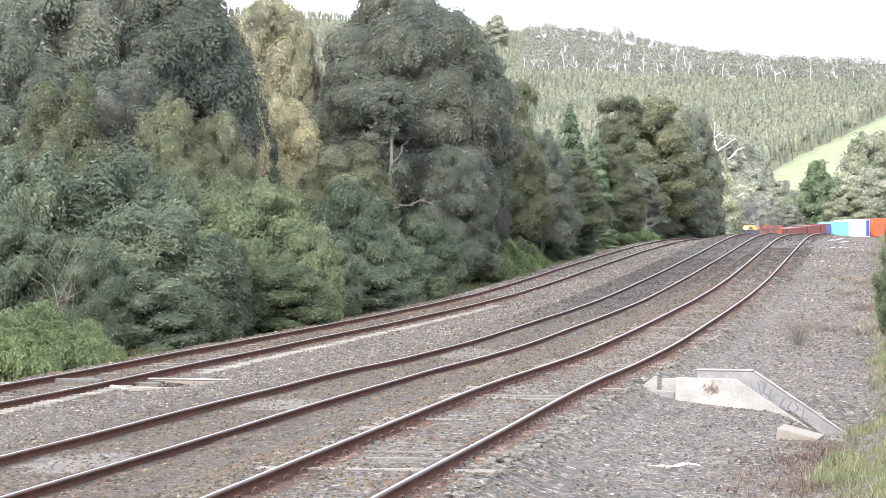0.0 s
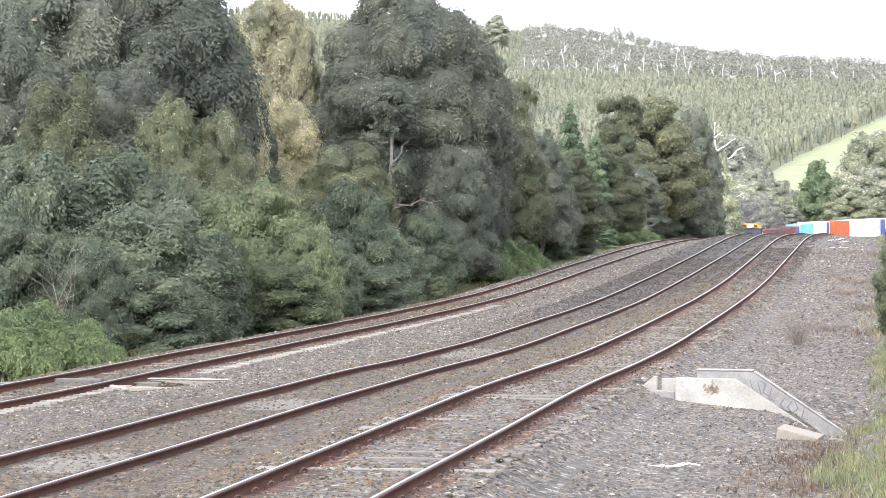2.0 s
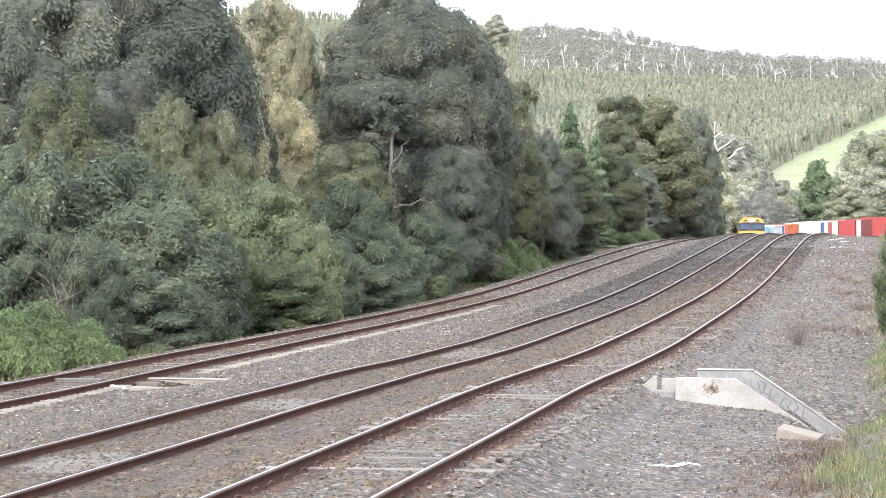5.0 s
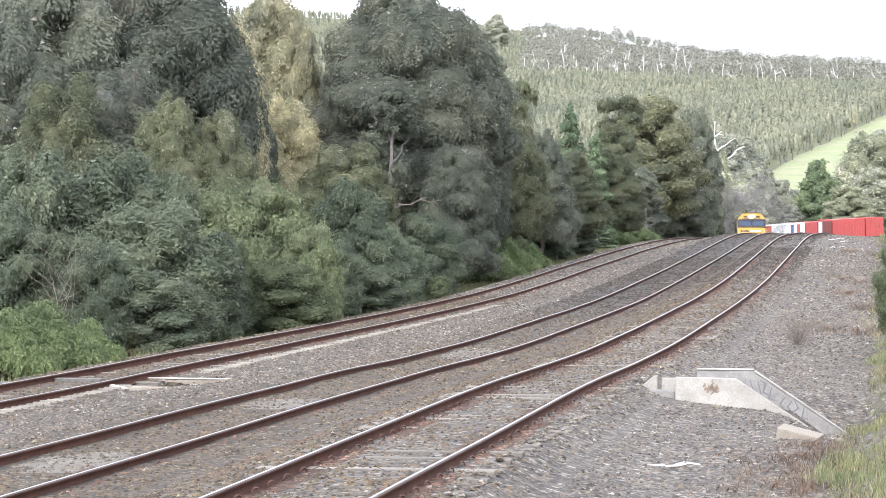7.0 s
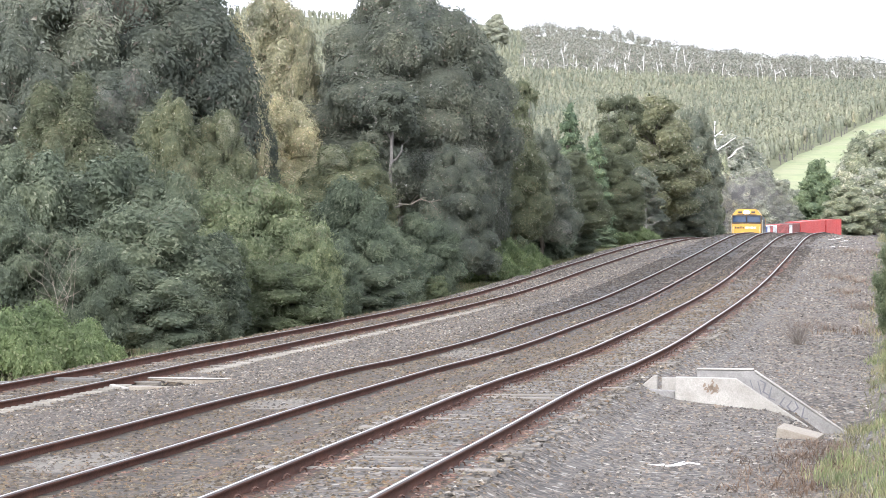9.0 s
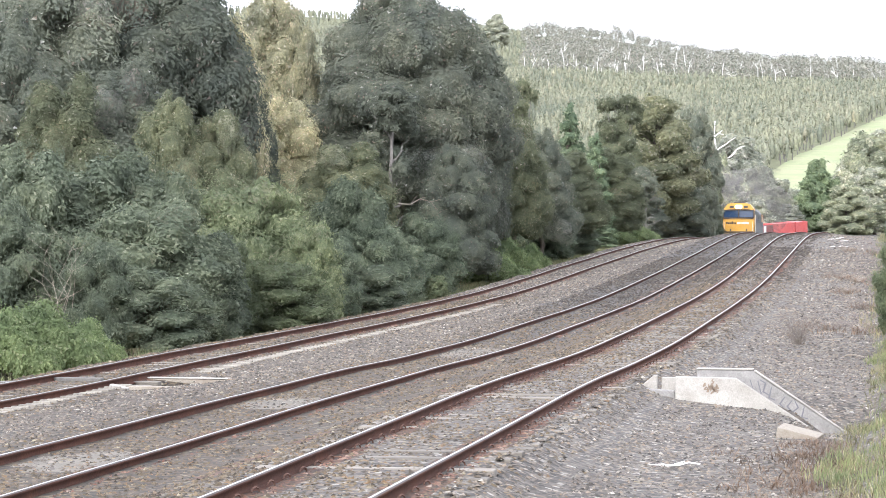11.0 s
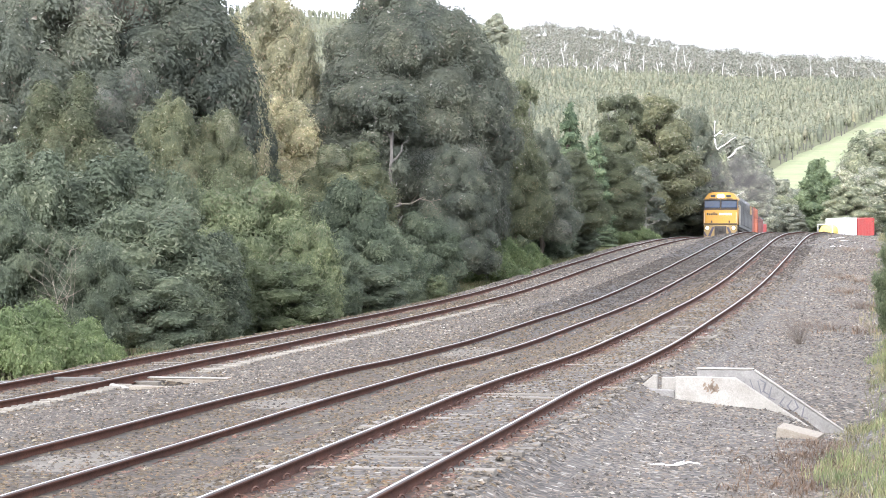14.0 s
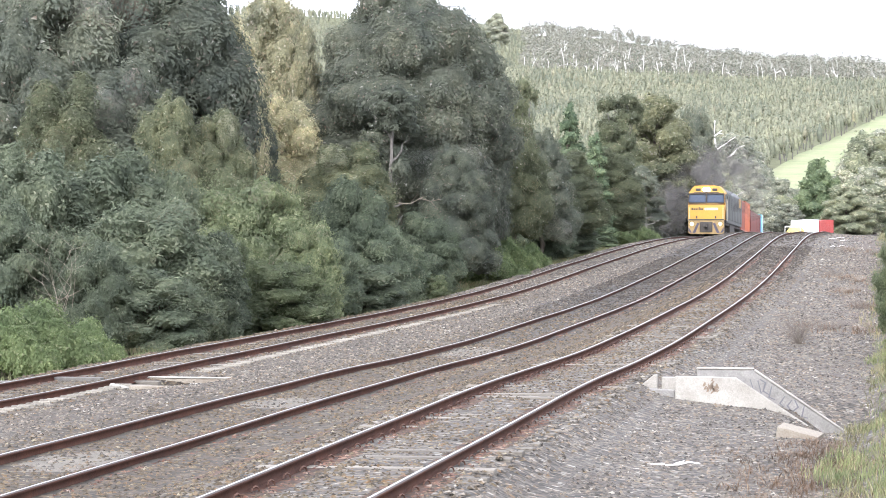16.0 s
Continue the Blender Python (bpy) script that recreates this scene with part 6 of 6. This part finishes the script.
    bm = bmesh.new()
    box(bm, -0.50, 0.50, 0.0, 0.10, 0.34, 1.14, bevel=0.03)
    box(bm, -0.15, 0.15, 0.05, 0.55, 0.72, 1.0, bevel=0.05)
    for s in (-1, 1):
        limb(bm, (s * 0.4, 0.05, 0.95), (s * 0.45, 0.12, 0.45), 0.03, 0.03, np.random.RandomState(1), 6, 3, 0.05)
    part("coupler", bm, M_DARKSTEEL, root, "black coupler and air hoses")
    # roof: air conditioner, fans, stack
    bm = bmesh.new()
    box(bm, -0.50, 0.50, -1.75, -0.75, 4.03, 4.22, bevel=0.05)
    part("air_conditioner", bm, M_DARKSTEEL, root, "dark roof air conditioner")
    bm = bmesh.new()
    for y in (-15.5, -17.3, -19.1):
        tube(bm, (0, y, 4.0), (0, y, 4.20), 0.7, 0.7, 20)
    part("roof_fan", bm, M_DARKSTEEL, root)
    bm = bmesh.new()
    box(bm, -0.35, 0.35, -9.6, -8.4, 4.0, 4.28, bevel=0.04)
    part("exhaust_stack", bm, M_DARKSTEEL, root)
    bm = bmesh.new()
    box(bm, -1.3, 1.3, -L, -0.3, 0.95, 1.34, bevel=0.03)
    part("under_frame", bm, M_DARKSTEEL, root)
    for y in (-3.9, -L + 3.4):
        WHEELS.extend(bogie(root, y, 3, 0.53))
    return root


def build_wagon(length):
    """A flat container wagon, front end at y = 0."""
    root = thing("container_wagon", "dark rusty steel flat container wagon on two bogies", "wagon", "wagons of the freight train")
    bm = bmesh.new()
    for s in (-1, 1):
        box(bm, s * 1.05 - 0.09, s * 1.05 + 0.09, -length + 0.3, -0.3, 0.78, 1.06, bevel=0.02)
        k = 0.6
        while k < length - 0.6:
            box(bm, s * 0.98 - 0.02, s * 0.98 + 0.02, -k - 0.05, -k + 0.05, 0.80, 1.04)
            k += 1.0
    box(bm, -0.22, 0.22, -length + 0.3, -0.3, 0.70, 1.02, bevel=0.02)
    for k in range(6):
        y = -0.5 - k * (length - 1.0) / 5
        box(bm, -1.2, 1.2, y - 0.1, y + 0.1, 0.86, 1.055)
    part("frame", bm, M_DARKSTEEL, root)
    for y in (-0.02, -length + 0.02):
        bm = bmesh.new()
        box(bm, -0.14, 0.14, y - 0.3, y + 0.3, 0.74, 0.98, bevel=0.04)
        part("coupler", bm, M_DARKSTEEL, root)
    for y in (-2.0, -length + 2.0):
        bogie(root, y, 2, 0.46)
    return root


def build_container(length, paint, height=2.6, band=None, text=False):
    """A corrugated shipping container, front end at y = 0, standing on the deck at z = 1.06."""
    root = thing("shipping_container", "%s corrugated steel shipping container on a flat wagon" % paint, "container", "containers of the freight train")
    w, z0 = 1.22, 1.07
    z1 = z0 + height
    bm = bmesh.new()
    n = int(length / 0.28)
    for s in (-1, 1):
        prev = None
        for i in range(2 * n + 1):
            y = -0.1 - i * (length - 0.2) / (2 * n)
            x = s * (w - (0.0 if (i // 1) % 2 else 0.035))
            cur = (bm.verts.new((x, y, z0 + 0.12)), bm.verts.new((x, y, z1 - 0.10)))
            if prev:
                bm.faces.new((prev[0], cur[0], cur[1], prev[1]))
            prev = cur
    box(bm, -w + 0.03, w - 0.03, -length + 0.06, -0.06, z0 + 0.05, z1 - 0.05)
    part("shell", bm, PAINT[paint], root)
    bm = bmesh.new()
    for s in (-1, 1):
        for y in (-0.06, -length + 0.06):
            box(bm, s * (w - 0.05) - 0.06, s * (w - 0.05) + 0.06, y - 0.06, y + 0.06, z0, z1)
        for z in (z0 + 0.06, z1 - 0.05):
            box(bm, s * (w - 0.04) - 0.045, s * (w - 0.04) + 0.045, -length, 0, z - 0.06, z + 0.05)
    for y in (-0.05, -length + 0.05):
        for z in (z0 + 0.06, z1 - 0.05):
            box(bm, -w, w, y - 0.05, y + 0.05, z - 0.06, z + 0.05)
    part("frame", bm, PAINT[paint], root)
    for s in (-1, 1):
        bm = bmesh.new()
        box(bm, s * 0.59 - 0.56, s * 0.59 + 0.56, -0.05, 0.012, z0 + 0.13, z1 - 0.12, bevel=0.01)
        for k in (-0.25, 0.25):
            tube(bm, (s * 0.59 + k, 0.04, z0 + 0.1), (s * 0.59 + k, 0.04, z1 - 0.1), 0.02, 0.02, 6)
        part("door", bm, PAINT[paint], root)
    if band:
        for s in (-1, 1):
            bm = bmesh.new()
            box(bm, s * (w + 0.012) - 0.008, s * (w + 0.012) + 0.008, band[1], band[2], z0 + 0.13, z1 - 0.12)
            part("painted_panel", bm, PAINT[band[0]], root, "%s painted panel" % band[0])
    if text:
        bm = bmesh.new()
        for row, (a, b) in enumerate(((-0.85, 0.1), (-0.85, 0.75), (-0.85, -0.1), (-0.85, 0.5), (-0.85, 0.2))):
            z = z1 - 0.45 - row * 0.30
            x = a
            while x < b:
                box(bm, x, x + 0.10, 0.03, 0.045, z, z + 0.13)
                x += 0.15
        for row in range(4):
            z = z1 - 0.55 - row * 0.42
            for k in range(6):
                if (row, k) not in ((0, 5), (2, 4), (2, 5)):
                    box(bm, w + 0.005, w + 0.02, -1.9 - k * 1.5, -0.8 - k * 1.5, z, z + 0.20)
        part("lettering", bm, PAINT["white"], root, "white bars of lettering")
        bm = bmesh.new()
        box(bm, -0.35, 0.35, 0.03, 0.045, z0 + 0.25, z0 + 0.65)
        part("placard", bm, PAINT["orange"], root, "orange placard")
    return root


def build_tank(length):
    root = thing("tank_container", "pale yellow tank container in a frame on a wagon", "container", "containers of the freight train")
    bm = bmesh.new()
    z = 1.07 + 1.02
    tube(bm, (0, -length + 0.15, z), (0, -0.15, z), 0.98, 0.98, 24)
    tube(bm, (0, -0.15, z), (0, -0.02, z), 0.98, 0.6, 24)
    part("tank", bm, PAINT["yellow"], root, smooth=False)
    bm = bmesh.new()
    for s in (-1, 1):
        for y in (-0.06, -length + 0.06):
            box(bm, s * 1.16 - 0.05, s * 1.16 + 0.05, y - 0.05, y + 0.05, 1.07, 3.2)
        for zz in (1.12, 3.15):
            box(bm, s * 1.16 - 0.05, s * 1.16 + 0.05, -length, 0, zz - 0.05, zz + 0.05)
    for y in (-0.06, -length + 0.06):
        for zz in (1.12, 3.15):
            box(bm, -1.2, 1.2, y - 0.05, y + 0.05, zz - 0.05, zz + 0.05)
    part("frame", bm, PAINT["white"], root)
    return root


# ---- the way of the train along the far track ----
SPEED = 7.74
far_y = np.concatenate([np.arange(120, 402.5, 1.0)])
far_x = place(TRACK_AT["far"], far_y) + spline(BEND_Y, BEND_X, far_y)
far_z = rail_level("far", far_y)
tail = [(74.4, 402), (82, 408), (93, 413.5), (108, 418), (130, 421), (165, 423), (220, 423), (300, 423), (380, 423)]
tail_n = 200
tk = np.linspace(0, len(tail) - 1, tail_n)
tail_x = spline(range(len(tail)), [p[0] for p in tail], tk)[1:]
tail_y = spline(range(len(tail)), [p[1] for p in tail], tk)[1:]
WAY = np.stack([np.concatenate([far_x, tail_x]), np.concatenate([far_y, tail_y]), np.concatenate([far_z, np.full(tail_n - 1, far_z[-1])])], 1)
WAY_S = np.concatenate([[0], np.cumsum(np.linalg.norm(np.diff(WAY, axis=0), axis=1))])
S_END = float(np.interp(199.3, far_y, WAY_S[: len(far_y)]))


def on_way(s):
    return Vector([float(np.interp(s, WAY_S, WAY[:, i])) for i in range(3)])


def ride(behind, length, t):
    """The pose at t of a thing whose front end runs that far behind the locomotive's nose."""
    s = S_END + SPEED * (SECONDS - t) + behind
    a, b = on_way(s + length * 0.18), on_way(s + length * 0.82)
    fwd = (a - b).normalized()
    right = fwd.cross(Vector((0, 0, 1))).normalized()
    up = right.cross(fwd)
    m = Matrix((right, fwd, up)).transposed().to_4x4()
    m.translation = a + fwd * length * 0.18
    return m


RIDERS = []


def build_train():
    RIDERS.append((build_loco(), 0.0, 21.0))
    for start, length in ((22.6, 14.8), (37.5, 12.9), (50.4, 11.6), (62.1, 14.9), (77.8, 13.0), (91.0, 12.3), (103.4, 12.8), (116.3, 12.8),
                          (129.0, 13.2), (142.4, 13.6), (156.2, 13.2), (169.6, 10.4), (180.1, 13.0), (193.3, 13.0)):
        RIDERS.append((build_wagon(length - 0.5), start, length - 0.5))
    for start, length, paint, height, band, text in (
            (22.9, 6.06, "rust red", 2.6, None, False), (29.2, 7.15, "orange", 2.75, None, False), (37.8, 12.19, "dark red", 2.25, None, True), (50.7, 6.06, "dark red", 2.3, None, False),
            (57.0, 4.4, "dark red", 2.4, ("blue", -4.3, -2.2), False), (62.4, 6.06, "cyan", 2.6, None, False),
            (68.6, 7.8, "white", 2.75, ("blue", -7.6, -6.4), False), (78.2, 6.06, "orange", 2.75, None, False), (84.5, 6.06, "white", 2.75, None, False),
            (91.3, 5.9, "white", 2.75, ("blue", -5.8, -4.2), False), (97.3, 5.7, "white", 2.75, ("red", -3.2, -1.6), False), (103.6, 6.06, "red", 2.75, None, False),
            (109.9, 6.06, "dark red", 2.75, ("white", -1.8, -0.2), False), (116.6, 12.19, "red", 2.9, None, False), (129.3, 6.06, "red", 2.9, None, False),
            (173.8, 6.06, "white", 2.9, None, False), (180.3, 6.06, "red", 2.75, None, False)):
        RIDERS.append((build_container(length, paint, height, band, text), start, length))
    RIDERS.append((build_tank(3.0), 170.5, 3.0))


M_SMOKE, _nt, _b = blank("diesel_smoke")
_b.inputs["Base Color"].default_value = (0.12, 0.115, 0.108, 1)
_b.inputs["Roughness"].default_value = 1.0
_nt.links.new(ramp(_nt, noise_of(_nt, 0.9, 5, 0.6), [(0.38, (0, 0, 0)), (0.74, (0.46, 0.46, 0.46))]), _b.inputs["Alpha"])
SMOKE = []


def build_smoke():
    """Thin grey exhaust in rigid wisps that travel with the train: a few torn sheets each."""
    rng = np.random.RandomState(4)
    for dx, dy, dz, r in ((-0.2, -6, 4.9, 0.9), (-1.5, -7, 5.3, 1.3), (-2.7, -8, 4.6, 1.5), (-3.2, -9, 3.2, 1.5), (1.2, -8, 5.6, 1.4), (2.6, -11, 5.4, 1.8), (3.6, -14, 4.6, 2.0), (0.2, -12, 6.4, 1.7), (-1.6, -12, 6.8, 1.7), (2.6, -16, 6.8, 1.9), (2.8, -5, 3.2, 1.4), (3.7, -7, 2.3, 1.5), (4.3, -9, 3.8, 1.7), (3.3, -11, 1.7, 1.5)):
        bm = bmesh.new()
        for k in range(3):
            c = Vector(rng.normal(size=3)) * r * 0.3
            turn = Euler((rng.uniform(1.1, 2.0), rng.uniform(-0.4, 0.4), rng.uniform(-0.6, 0.6))).to_matrix()
            rim = []
            for i in range(16):
                a = 2 * math.pi * i / 16
                q = r * rng.uniform(0.7, 1.15)
                rim.append(bm.verts.new(c + turn @ Vector((math.cos(a) * q, math.sin(a) * q, rng.uniform(-0.15, 0.15) * r))))
            mid = bm.verts.new(c)
            for i in range(16):
                bm.faces.new((mid, rim[i], rim[(i + 1) % 16]))
        ob = part("exhaust_smoke", bm, M_SMOKE)
        tagged(ob, "thin dark grey diesel exhaust smoke above the locomotive", "smoke", "wisps of exhaust")
        SMOKE.append((ob, dx, dy, dz))


# ---- building ----
build_ground()
build_pasture()
tracks = {"far": build_track("far", "rusty railway track that bends away behind the crest"),
          "middle": build_track("middle", "railway track with polished rails on dark oiled ballast"),
          "near": build_track("near", "railway track with spring clips and worn pale sleepers")}
build_culvert()
build_open_culvert()
build_train()
build_smoke()
build_wood()
build_dead_tree()
build_stems()
build_plantation()
build_ridge()
build_slabs()
build_sticks()
build_post()
build_verges()
build_ballast_stones()
build_trough()
build_clips("near", tracks["near"], 18, 62)
build_sleepers("near", tracks["near"], 17, 150, -0.019)
build_sleepers("middle", tracks["middle"], 19, 150, -0.024)
build_sleepers("far", tracks["far"], 36, 170, -0.03)


def motions():
    times = [i * 0.5 for i in range(33)]
    for ob, behind, length in RIDERS:
        walk(ob, [(t, ride(behind, length, t)) for t in times])
    for i, (ob, dx, dy, dz) in enumerate(SMOKE):
        rows = []
        for t in times:
            sway = math.sin(t * 0.8 + i) * 0.35
            m = ride(0.0, 21.0, t) @ Matrix.Translation((dx + sway, dy, dz + 0.3 * math.sin(t * 0.6 + 2 * i)))
            rows.append((t, m @ pose(0, 0, 0, 0, 4 * t + 30 * i, 0)))
        walk(ob, rows)
    for ob in WHEELS:
        home = ob.matrix_basis.copy()
        step = 0.08
        rows = []
        for k in range(int(SECONDS / step) + 1):
            rows.append((k * step, home @ pose(0, 0, 0, -math.degrees(SPEED * k * step / 0.53))))
        walk(ob, rows)


motions()
